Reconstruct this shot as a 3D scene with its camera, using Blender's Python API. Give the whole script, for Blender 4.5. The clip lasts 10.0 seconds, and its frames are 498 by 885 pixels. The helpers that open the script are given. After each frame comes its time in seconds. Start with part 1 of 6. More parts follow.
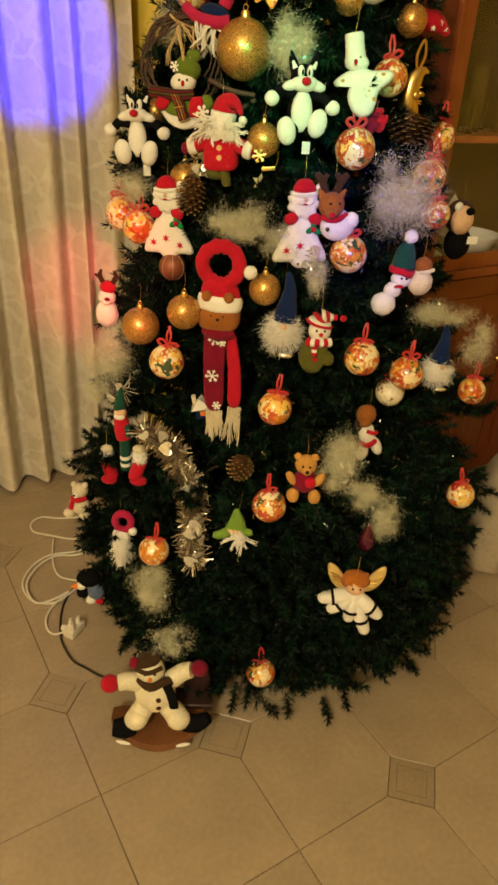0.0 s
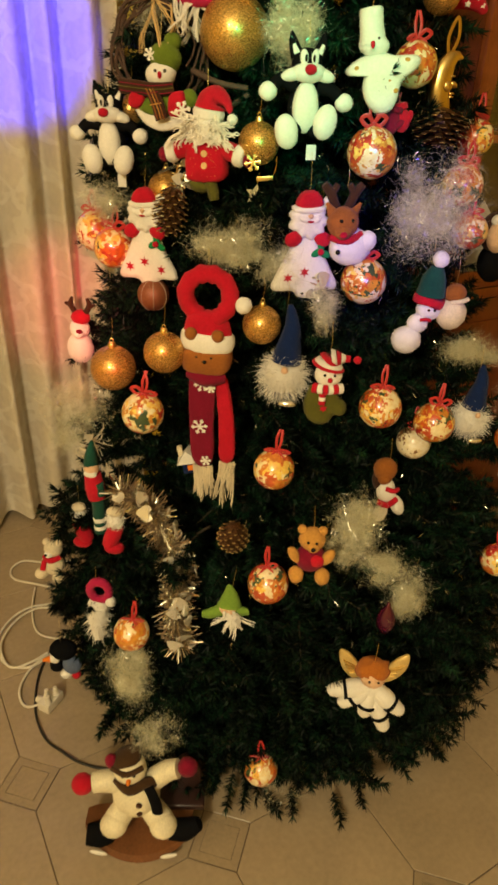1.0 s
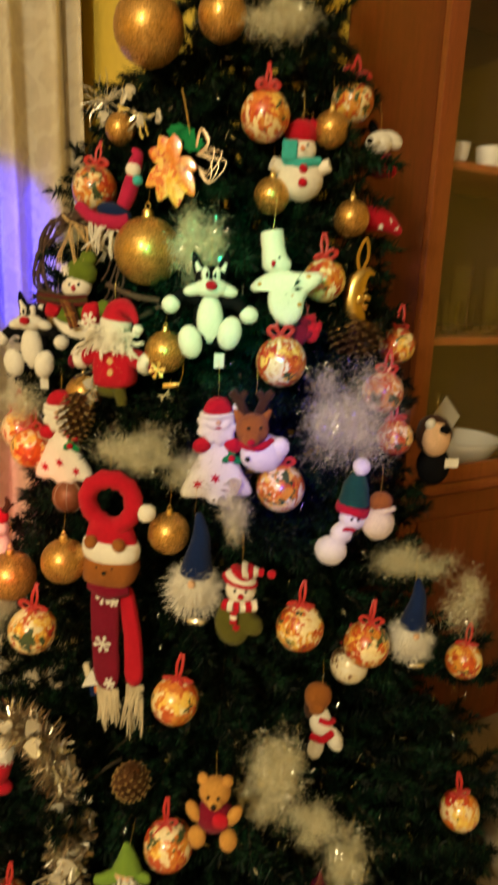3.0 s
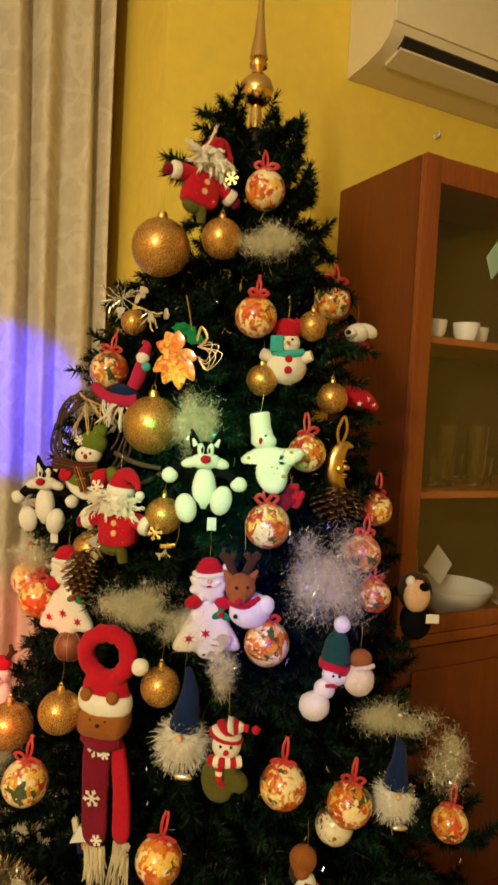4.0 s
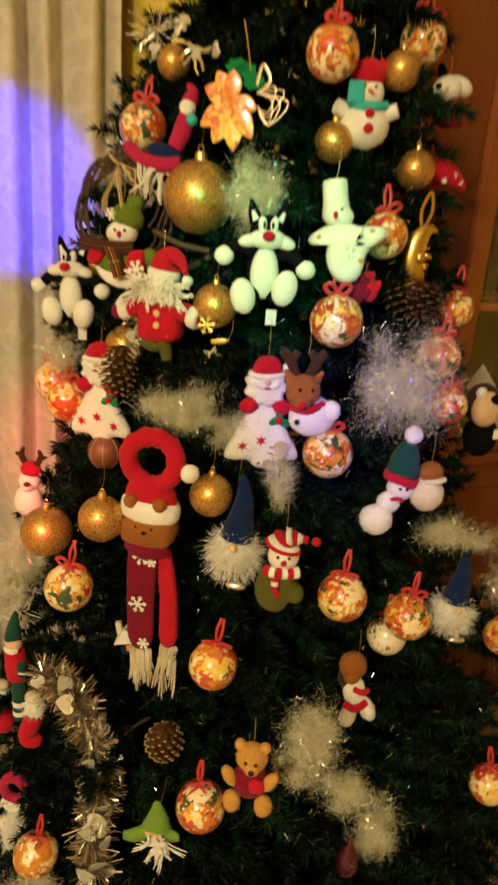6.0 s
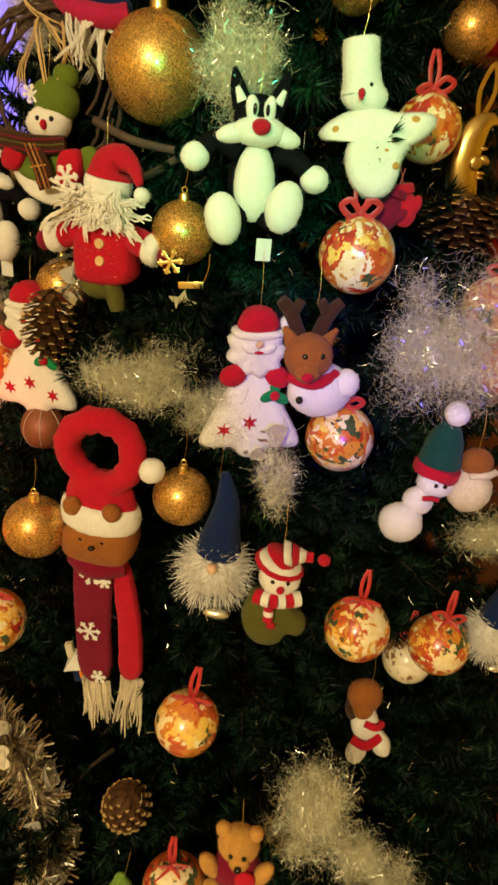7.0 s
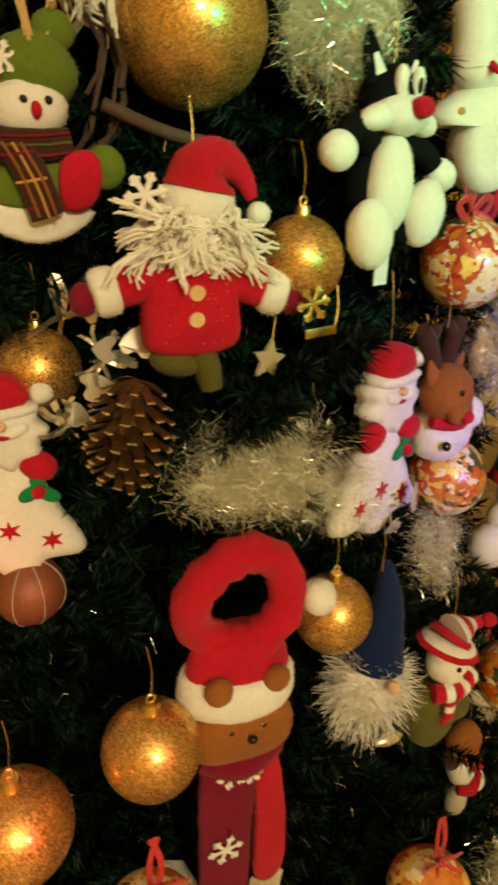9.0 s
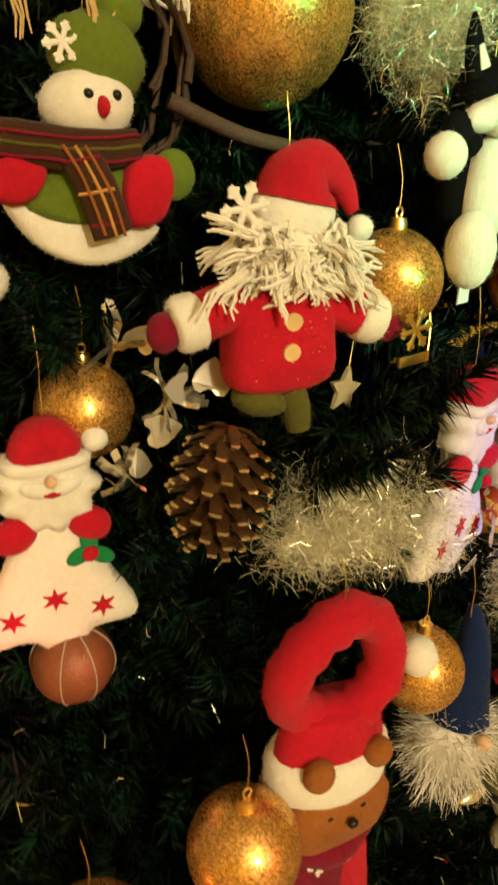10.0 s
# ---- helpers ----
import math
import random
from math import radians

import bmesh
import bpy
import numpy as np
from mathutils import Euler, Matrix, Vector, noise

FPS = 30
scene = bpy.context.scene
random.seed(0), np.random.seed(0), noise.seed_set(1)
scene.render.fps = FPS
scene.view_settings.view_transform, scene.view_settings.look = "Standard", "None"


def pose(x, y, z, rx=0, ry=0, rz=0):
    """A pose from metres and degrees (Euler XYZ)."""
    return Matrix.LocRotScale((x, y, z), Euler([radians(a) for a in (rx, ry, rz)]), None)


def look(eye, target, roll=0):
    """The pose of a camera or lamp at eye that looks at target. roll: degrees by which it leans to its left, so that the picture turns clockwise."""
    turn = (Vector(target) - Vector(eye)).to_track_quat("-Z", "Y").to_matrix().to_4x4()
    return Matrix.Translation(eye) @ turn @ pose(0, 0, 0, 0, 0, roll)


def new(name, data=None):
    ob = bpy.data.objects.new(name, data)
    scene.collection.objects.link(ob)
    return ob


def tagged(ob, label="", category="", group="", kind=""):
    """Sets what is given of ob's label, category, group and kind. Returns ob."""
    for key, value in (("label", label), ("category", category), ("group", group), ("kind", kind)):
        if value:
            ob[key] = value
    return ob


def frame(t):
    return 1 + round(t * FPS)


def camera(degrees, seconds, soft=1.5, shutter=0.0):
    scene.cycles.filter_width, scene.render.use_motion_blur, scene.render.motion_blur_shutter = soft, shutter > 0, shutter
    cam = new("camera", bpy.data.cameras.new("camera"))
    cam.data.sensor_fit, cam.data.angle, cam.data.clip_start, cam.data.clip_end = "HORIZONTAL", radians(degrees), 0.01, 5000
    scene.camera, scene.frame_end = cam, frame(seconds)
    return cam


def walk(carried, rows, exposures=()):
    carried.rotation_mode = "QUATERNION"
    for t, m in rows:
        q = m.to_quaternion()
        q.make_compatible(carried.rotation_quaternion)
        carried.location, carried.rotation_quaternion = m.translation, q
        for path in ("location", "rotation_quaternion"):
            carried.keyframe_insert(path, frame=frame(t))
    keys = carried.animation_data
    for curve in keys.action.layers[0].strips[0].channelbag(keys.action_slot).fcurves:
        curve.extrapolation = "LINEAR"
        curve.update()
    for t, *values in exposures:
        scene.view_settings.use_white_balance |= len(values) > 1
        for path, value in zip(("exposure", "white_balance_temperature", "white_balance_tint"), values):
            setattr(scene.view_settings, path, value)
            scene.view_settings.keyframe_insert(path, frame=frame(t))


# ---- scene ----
cam = camera(41.2, 10.0, soft=2.7, shutter=0.4)
METRES, EYE, TILT, LEAN, TURN = 1.8, 1.43, 0.0, 0.0, -32.5
ROWS = [
    (0.0, 0.0, 0.0, 0.0, 1.51, -29.06, -2.72),
    (0.5, 0.02, 0.0462, -0.0161, 3.7, -27.85, -3.48),
    (1.0, 0.0161, 0.149, -0.0085, 2.58, -29.07, -2.07),
    (1.5, 0.0336, 0.1795, -0.0191, 1.41, -28.32, -1.71),
    (2.0, 0.0969, 0.1992, -0.0131, 5.22, -26.02, -3.83),
    (2.5, 0.094, 0.2182, -0.0078, 5.93, -23.15, -2.14),
    (3.0, 0.1083, 0.2156, 0.0063, 4.21, -14.23, -2.29),
    (4.5, 0.1232, 0.1508, 0.0497, 4.75, -1.94, -3.26),
    (5.0, 0.1189, 0.1639, 0.0444, 5.91, -7.32, -4.24),
    (5.5, 0.1105, 0.1782, 0.0284, 6.93, -11.6, -4.41),
    (6.0, 0.0741, 0.2351, 0.0004, 5.59, -17.83, -4.4),
    (7.5, 0.0041, 0.42, -0.0272, -3.84, -22.23, -5.13),
    (8.0, -0.0743, 0.4478, -0.0243, -14.41, -21.85, -5.1),
    (8.5, -0.1074, 0.4993, -0.0279, -16.33, -22.7, -5.14),
    (9.0, -0.1584, 0.5535, -0.0289, -30.53, -22.16, -2.42),
    (9.5, -0.1585, 0.5826, -0.0354, -28.47, -23.14, -2.71),
    (10.0, -0.1826, 0.6148, -0.0283, -35.91, -22.0, -2.33),
]
STOPS = [(t, pose(0, 0, EYE, TILT, LEAN, TURN) @ pose(METRES * x, METRES * y, METRES * z, 90 + pitch, roll, yaw)) for t, x, y, z, yaw, pitch, roll in ROWS]
STOPS += [
    (3.2, look((0.365, 0.199, 1.451), (1.317, 1.921, 1.091), 3.3)),
    (4.3, look((0.345, 0.108, 1.527), (1.267, 1.882, 1.446), 2.9)),
    (6.2, look((0.355, 0.370, 1.425), (1.332, 1.970, 0.728), 4.1)),
    (7.3, look((0.485, 0.585, 1.402), (1.392, 2.154, 0.557), 5.2)),
]
STOPS.sort(key=lambda stop: stop[0])
walk(cam, STOPS, exposures=[(0.0, -0.12), (4.5, -0.14), (6.2, -0.1), (7.5, -0.16), (8.0, -0.24), (9.0, -0.3), (9.5, -0.26), (10.0, 0.05)])

# ---- light ----
world = bpy.data.worlds.new("world")
scene.world = world
world.use_nodes = True
world.node_tree.nodes["Background"].inputs[0].default_value = (0.9, 0.7, 0.45, 1)
world.node_tree.nodes["Background"].inputs[1].default_value = 0.0


def lamp(name, kind, place, target, watts, colour, **more):
    data = bpy.data.lights.new(name, kind)
    data.energy, data.color = watts, colour
    for key, value in more.items():
        if key == "size":
            data.size = value
        elif key == "cone":
            data.spot_size = radians(value)
        elif key == "blend":
            data.spot_blend = value
        elif key == "soft":
            data.shadow_soft_size = value
    ob = new(name, data)
    ob.matrix_world = look(place, target)
    return ob


WARM = (1.0, 0.85, 0.53)
lamp("room_lamp_light", "POINT", (-1.3, -0.9, 2.3), (0.7, 1.0, 0.8), 235, WARM, soft=0.14)
# the turning party lamp, with its coloured beams at rest
PARTY = (-0.35, -1.3, 1.9)
lamp("party_beam_blue", "SPOT", PARTY, (0.60, 2.2, 1.50), 2200, (0.004, 0.008, 1.0), cone=7.6, blend=0.35, soft=0.03)
lamp("party_beam_green", "SPOT", PARTY, (0.83, 1.15, 1.43), 210, (0.01, 1.0, 0.5), cone=8.4, blend=0.8, soft=0.03)
lamp("party_beam_violet", "SPOT", PARTY, (0.95, 1.06, 1.19), 270, (0.02, 0.025, 1.0), cone=9, blend=0.9, soft=0.03)
lamp("party_beam_pink", "SPOT", PARTY, (0.48, 1.42, 1.02), 400, (1.0, 0.10, 0.13), cone=8, blend=0.9, soft=0.03)
scene.view_settings.exposure = 0.0

# ---- materials ----


def material(name, colour, rough=0.6, metal=0.0, vary=0.15, scale=20.0, bump=0.0, bump_scale=200.0, coat=0.0, sheen=0.0, per_object=0.0, second=None, specular=0.5, low=0.3, high=0.7):
    """Principled surface whose colour wanders at two scales, with fine relief."""
    m = bpy.data.materials.new(name)
    m.use_nodes = True
    nt = m.node_tree
    n, l = nt.nodes, nt.links
    p = n["Principled BSDF"]
    p.inputs["Roughness"].default_value = rough
    p.inputs["Metallic"].default_value = metal
    p.inputs["Coat Weight"].default_value = coat
    p.inputs["Coat Roughness"].default_value = 0.12
    p.inputs["Sheen Weight"].default_value = sheen
    p.inputs["Specular IOR Level"].default_value = specular
    co = n.new("ShaderNodeTexCoord")
    a = n.new("ShaderNodeTexNoise")
    a.inputs["Scale"].default_value = scale
    a.inputs["Detail"].default_value = 4
    b = n.new("ShaderNodeTexNoise")
    b.inputs["Scale"].default_value = scale * 9
    b.inputs["Detail"].default_value = 3
    add = n.new("ShaderNodeMath")
    add.operation = "ADD"
    half = n.new("ShaderNodeMath")
    half.operation = "MULTIPLY"
    half.inputs[1].default_value = 0.5
    ramp = n.new("ShaderNodeMix")
    ramp.data_type = "RGBA"
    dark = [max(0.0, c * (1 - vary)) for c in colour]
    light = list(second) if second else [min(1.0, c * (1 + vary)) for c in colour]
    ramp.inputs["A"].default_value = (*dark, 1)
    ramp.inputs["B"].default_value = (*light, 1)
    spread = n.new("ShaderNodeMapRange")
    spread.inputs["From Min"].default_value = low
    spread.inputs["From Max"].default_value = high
    for t in (a, b):
        l.new(co.outputs["Object"], t.inputs["Vector"])
    l.new(a.outputs["Fac"], add.inputs[0])
    l.new(b.outputs["Fac"], add.inputs[1])
    l.new(add.outputs[0], half.inputs[0])
    l.new(half.outputs[0], spread.inputs["Value"])
    l.new(spread.outputs[0], ramp.inputs["Factor"])
    out = ramp.outputs["Result"]
    if per_object:
        info = n.new("ShaderNodeObjectInfo")
        val = n.new("ShaderNodeMapRange")
        val.inputs["To Min"].default_value = 1 - per_object
        val.inputs["To Max"].default_value = 1 + per_object
        hsv = n.new("ShaderNodeHueSaturation")
        l.new(info.outputs["Random"], val.inputs["Value"])
        l.new(val.outputs[0], hsv.inputs["Value"])
        l.new(out, hsv.inputs["Color"])
        out = hsv.outputs["Color"]
    l.new(out, p.inputs["Base Color"])
    if bump:
        t = n.new("ShaderNodeTexNoise")
        t.inputs["Scale"].default_value = bump_scale
        t.inputs["Detail"].default_value = 4
        bp = n.new("ShaderNodeBump")
        bp.inputs["Strength"].default_value = bump
        bp.inputs["Distance"].default_value = 0.002
        l.new(co.outputs["Object"], t.inputs["Vector"])
        l.new(t.outputs["Fac"], bp.inputs["Height"])
        l.new(bp.outputs["Normal"], p.inputs["Normal"])
    return m


def felt(name, colour, vary=0.18):
    return material(name, colour, 0.95, 0, vary, 30, 0.5, 1200, sheen=0.08, specular=0.12)


def wood_material(name, colour, rough, along=(1, 1, 12)):
    """Stained wood with grain stretched along one axis."""
    m = material(name, colour, rough, 0, 0.3, 6, 0.05, 60, coat=0.08)
    n, l = m.node_tree.nodes, m.node_tree.links
    mp = n.new("ShaderNodeMapping")
    mp.inputs["Scale"].default_value = along
    co = [k for k in n if k.type == "TEX_COORD"][0]
    l.new(co.outputs["Object"], mp.inputs["Vector"])
    for k in [k for k in n if k.type == "TEX_NOISE"]:
        l.new(mp.outputs[0], k.inputs["Vector"])
    return m


def gold_glitter(name, colour, grain, rough):
    """Metallic skin set with fine flakes that tilt and sparkle one by one."""
    m = bpy.data.materials.new(name)
    m.use_nodes = True
    n, l = m.node_tree.nodes, m.node_tree.links
    p = n["Principled BSDF"]
    p.inputs["Metallic"].default_value = 0.85
    co = n.new("ShaderNodeTexCoord")
    v = n.new("ShaderNodeTexVoronoi")
    v.inputs["Scale"].default_value = grain
    l.new(co.outputs["Object"], v.inputs["Vector"])
    mixc = n.new("ShaderNodeMix")
    mixc.data_type = "RGBA"
    mixc.inputs["A"].default_value = (*[c * 0.55 for c in colour], 1)
    mixc.inputs["B"].default_value = (*[min(1, c * 1.35) for c in colour], 1)
    sep = n.new("ShaderNodeSeparateColor")
    l.new(v.outputs["Color"], sep.inputs["Color"])
    l.new(sep.outputs["Red"], mixc.inputs["Factor"])
    l.new(mixc.outputs["Result"], p.inputs["Base Color"])
    r = n.new("ShaderNodeMapRange")
    r.inputs["To Min"].default_value = rough - 0.15
    r.inputs["To Max"].default_value = rough + 0.2
    l.new(sep.outputs["Green"], r.inputs["Value"])
    l.new(r.outputs[0], p.inputs["Roughness"])
    bp = n.new("ShaderNodeBump")
    bp.inputs["Strength"].default_value = 0.9
    bp.inputs["Distance"].default_value = 0.0016
    l.new(sep.outputs["Blue"], bp.inputs["Height"])
    l.new(bp.outputs["Normal"], p.inputs["Normal"])
    return m


def paper_ball(name, colours):
    """Varnished cut paper in irregular patches, another layout on each ball."""
    m = bpy.data.materials.new(name)
    m.use_nodes = True
    n, l = m.node_tree.nodes, m.node_tree.links
    p = n["Principled BSDF"]
    p.inputs["Roughness"].default_value = 0.28
    p.inputs["Coat Weight"].default_value = 0.8
    p.inputs["Coat Roughness"].default_value = 0.06
    co, info = n.new("ShaderNodeTexCoord"), n.new("ShaderNodeObjectInfo")
    shift = n.new("ShaderNodeVectorMath")
    shift.operation = "SCALE"
    shift.inputs[0].default_value = (3.0, 5.0, 2.0)
    l.new(info.outputs["Random"], shift.inputs["Scale"])
    add = n.new("ShaderNodeVectorMath")
    l.new(co.outputs["Object"], add.inputs[0])
    l.new(shift.outputs[0], add.inputs[1])
    warp = n.new("ShaderNodeTexNoise")
    warp.inputs["Scale"].default_value = 70
    warp.inputs["Detail"].default_value = 6
    l.new(add.outputs[0], warp.inputs["Vector"])
    soft = n.new("ShaderNodeMix")
    soft.data_type = "VECTOR"
    soft.inputs["Factor"].default_value = 0.07
    l.new(add.outputs[0], soft.inputs["A"])
    l.new(warp.outputs["Color"], soft.inputs["B"])
    v = n.new("ShaderNodeTexVoronoi")
    v.inputs["Scale"].default_value = 58
    l.new(soft.outputs["Result"], v.inputs["Vector"])
    sep = n.new("ShaderNodeSeparateColor")
    l.new(v.outputs["Color"], sep.inputs["Color"])
    ramp = n.new("ShaderNodeValToRGB")
    ramp.color_ramp.interpolation = "CONSTANT"
    while len(ramp.color_ramp.elements) < len(colours):
        ramp.color_ramp.elements.new(0.5)
    for i, c in enumerate(colours):
        ramp.color_ramp.elements[i].position = i / len(colours)
        ramp.color_ramp.elements[i].color = (*c, 1)
    l.new(sep.outputs["Red"], ramp.inputs["Fac"])
    fine = n.new("ShaderNodeTexNoise")
    fine.inputs["Scale"].default_value = 120
    l.new(add.outputs[0], fine.inputs["Vector"])
    mul = n.new("ShaderNodeMix")
    mul.data_type, mul.blend_type = "RGBA", "OVERLAY"
    mul.inputs["Factor"].default_value = 0.75
    fine.inputs["Detail"].default_value = 6
    wave = n.new("ShaderNodeTexWave")
    wave.inputs["Scale"].default_value = 34
    wave.inputs["Distortion"].default_value = 7
    wave.inputs["Detail"].default_value = 3
    l.new(add.outputs[0], wave.inputs["Vector"])
    band = n.new("ShaderNodeMapRange")
    band.inputs["From Min"].default_value = 0.55
    band.inputs["From Max"].default_value = 0.75
    l.new(wave.outputs["Fac"], band.inputs["Value"])
    some = n.new("ShaderNodeMath")
    some.operation = "GREATER_THAN"
    some.inputs[1].default_value = 0.93
    l.new(sep.outputs["Green"], some.inputs[0])
    both = n.new("ShaderNodeMath")
    both.operation = "MULTIPLY"
    l.new(band.outputs[0], both.inputs[0])
    l.new(some.outputs[0], both.inputs[1])
    striped = n.new("ShaderNodeMix")
    striped.data_type = "RGBA"
    striped.inputs["B"].default_value = (*colours[-1], 1)
    l.new(both.outputs[0], striped.inputs["Factor"])
    l.new(ramp.outputs["Color"], striped.inputs["A"])
    l.new(striped.outputs["Result"], mul.inputs["A"])
    l.new(fine.outputs["Fac"], mul.inputs["B"])
    l.new(mul.outputs["Result"], p.inputs["Base Color"])
    return m


def tinsel_material(name, colour, clear):
    m = material(name, colour, 0.28, 0.35, 0.3, 60)
    n, l = m.node_tree.nodes, m.node_tree.links
    m.node_tree.nodes["Principled BSDF"].inputs["Alpha"].default_value = 1 - clear
    return m


def curtain_material():
    """Beige voile with a raised woven pattern of scrolls."""
    m = material("beige_voile", (0.60, 0.52, 0.40), 0.8, 0, 0.12, 5, 0.25, 500, sheen=0.2)
    n, l = m.node_tree.nodes, m.node_tree.links
    p = n["Principled BSDF"]
    co = [k for k in n if k.type == "TEX_COORD"][0]
    mp = n.new("ShaderNodeMapping")
    mp.inputs["Scale"].default_value = (9, 0.5, 6)
    l.new(co.outputs["Object"], mp.inputs["Vector"])
    warp = n.new("ShaderNodeTexNoise")
    warp.inputs["Scale"].default_value = 2.5
    l.new(mp.outputs[0], warp.inputs["Vector"])
    mix = n.new("ShaderNodeMix")
    mix.data_type = "VECTOR"
    mix.inputs["Factor"].default_value = 0.35
    l.new(mp.outputs[0], mix.inputs["A"])
    l.new(warp.outputs["Color"], mix.inputs["B"])
    v = n.new("ShaderNodeTexVoronoi")
    v.feature = "DISTANCE_TO_EDGE"
    v.inputs["Scale"].default_value = 2.3
    l.new(mix.outputs["Result"], v.inputs["Vector"])
    line = n.new("ShaderNodeMapRange")
    line.inputs["From Min"].default_value = 0.05
    line.inputs["From Max"].default_value = 0.10
    line.inputs["To Min"].default_value = 1
    line.inputs["To Max"].default_value = 0
    l.new(v.outputs["Distance"], line.inputs["Value"])
    lighter = n.new("ShaderNodeMix")
    lighter.data_type = "RGBA"
    lighter.inputs["B"].default_value = (0.74, 0.68, 0.56, 1)
    old = p.inputs["Base Color"].links[0].from_socket
    weak = n.new("ShaderNodeMath")
    weak.operation = "MULTIPLY"
    weak.inputs[1].default_value = 0.45
    l.new(line.outputs[0], weak.inputs[0])
    l.new(weak.outputs[0], lighter.inputs["Factor"])
    l.new(old, lighter.inputs["A"])
    l.new(lighter.outputs["Result"], p.inputs["Base Color"])
    bp = n.new("ShaderNodeBump")
    bp.inputs["Strength"].default_value = 0.4
    bp.inputs["Distance"].default_value = 0.003
    l.new(line.outputs[0], bp.inputs["Height"])
    l.new(bp.outputs["Normal"], p.inputs["Normal"])
    return m


def glass_material(name, tint=(1, 1, 1)):
    m = bpy.data.materials.new(name)
    m.use_nodes = True
    p = m.node_tree.nodes["Principled BSDF"]
    p.inputs["Base Color"].default_value = (*tint, 1)
    p.inputs["Roughness"].default_value = 0.03
    p.inputs["Transmission Weight"].default_value = 1.0
    p.inputs["IOR"].default_value = 1.45
    return m


YELLOW = material("yellow_wall_paint", (0.88, 0.67, 0.10), 0.85, 0, 0.07, 2.5, 0.25, 120)
CEILING = material("white_ceiling_paint", (0.75, 0.70, 0.6), 0.9, 0, 0.05, 2)
TILE = material("beige_floor_tile", (0.35, 0.265, 0.17), 0.33, 0, 0.16, 9, 0.06, 90, per_object=0.06)
INSET = material("beige_inset_tile", (0.32, 0.24, 0.15), 0.38, 0, 0.18, 14, 0.08, 120, per_object=0.08)
GROUT = material("dark_grout", (0.13, 0.09, 0.055), 0.9, 0, 0.3, 40)
VOILE = curtain_material()
CHERRY = wood_material("cherry_wood", (0.15, 0.028, 0.007), 0.35, (9, 9, 0.8))
CHERRY_EDGE = wood_material("cherry_wood_edge", (0.27, 0.07, 0.02), 0.28, (9, 9, 0.8))
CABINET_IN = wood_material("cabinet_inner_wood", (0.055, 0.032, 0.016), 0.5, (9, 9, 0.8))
AC_WHITE = material("cream_plastic", (0.78, 0.70, 0.52), 0.42, 0, 0.04, 4)
AC_DARK = material("dark_vent_inside", (0.01, 0.01, 0.01), 0.7)
GLASS = glass_material("clear_glass")
CHINA = material("white_china", (0.78, 0.74, 0.66), 0.2, 0, 0.05, 20, coat=0.5)
# colour paints lit tips as lighter green blotches and shaded depth as near-black
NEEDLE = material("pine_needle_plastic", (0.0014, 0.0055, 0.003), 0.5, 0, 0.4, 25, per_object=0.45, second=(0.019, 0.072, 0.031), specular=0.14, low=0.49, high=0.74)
TWIG = material("brown_twig_wire", (0.05, 0.035, 0.02), 0.8, 0, 0.4, 40)
GLITTER = gold_glitter("gold_glitter", (0.74, 0.42, 0.12), 850, 0.32)
GOLD = material("polished_gold_glass", (0.92, 0.66, 0.27), 0.16, 1.0, 0.08, 30)
GOLDCAP = material("gold_cap_metal", (0.80, 0.58, 0.20), 0.3, 1.0, 0.15, 60)
PAPER = paper_ball("varnished_patch_paper", [(0.50, 0.07, 0.018), (0.80, 0.64, 0.34), (0.42, 0.025, 0.015), (0.62, 0.19, 0.03), (0.82, 0.70, 0.44), (0.04, 0.07, 0.03), (0.54, 0.09, 0.015), (0.80, 0.50, 0.10), (0.80, 0.66, 0.40), (0.60, 0.24, 0.03)])
PAPER_WHITE = paper_ball("varnished_white_paper", [(0.78, 0.70, 0.52), (0.74, 0.64, 0.44), (0.20, 0.10, 0.04), (0.80, 0.72, 0.56), (0.76, 0.68, 0.50)])
COPPER = material("copper_satin", (0.22, 0.075, 0.03), 0.5, 0.2, 0.2, 40, 0.3, 500)
FROST = material("frosted_cord", (0.36, 0.30, 0.23), 0.5, 0.2, 0.2, 300)
RIBBON = material("red_ribbon", (0.42, 0.015, 0.015), 0.45, 0, 0.2, 60, sheen=0.3)
WHITE = felt("white_plush", (0.80, 0.76, 0.68), 0.08)
WOOL = felt("off_white_wool", (0.88, 0.83, 0.72), 0.04)
CREAMSNOW = felt("cream_fleece", (0.74, 0.66, 0.46))
CREAM = felt("cream_plush", (0.70, 0.60, 0.42))
RED = felt("red_felt", (0.47, 0.009, 0.024))
CRIMSON = felt("crimson_knit", (0.19, 0.006, 0.024))
GREEN = felt("green_felt", (0.12, 0.17, 0.018))
LEAF = felt("leaf_green_felt", (0.17, 0.29, 0.04))
OLIVE = felt("olive_felt", (0.10, 0.095, 0.016))
HOLLY = felt("holly_felt", (0.01, 0.20, 0.06))
BROWN = felt("brown_felt", (0.30, 0.10, 0.02))
DARKBROWN = felt("dark_brown_felt", (0.05, 0.02, 0.01))
TAN = felt("tan_plush", (0.55, 0.27, 0.06))
BLUE = felt("navy_felt", (0.006, 0.017, 0.075))
BLACK = material("black_felt", (0.004, 0.004, 0.005), 0.9, 0, 0.3, 30, 0.3, 900, specular=0.08)
SKIN = felt("peach_felt", (0.72, 0.46, 0.28))
ORANGE = felt("orange_felt", (0.75, 0.20, 0.02))
PINK = felt("magenta_knit", (0.42, 0.016, 0.07))
BEAD = material("black_bead", (0.004, 0.004, 0.004), 0.12)
BUTTON = material("wood_button", (0.62, 0.42, 0.18), 0.4, 0, 0.2, 200)
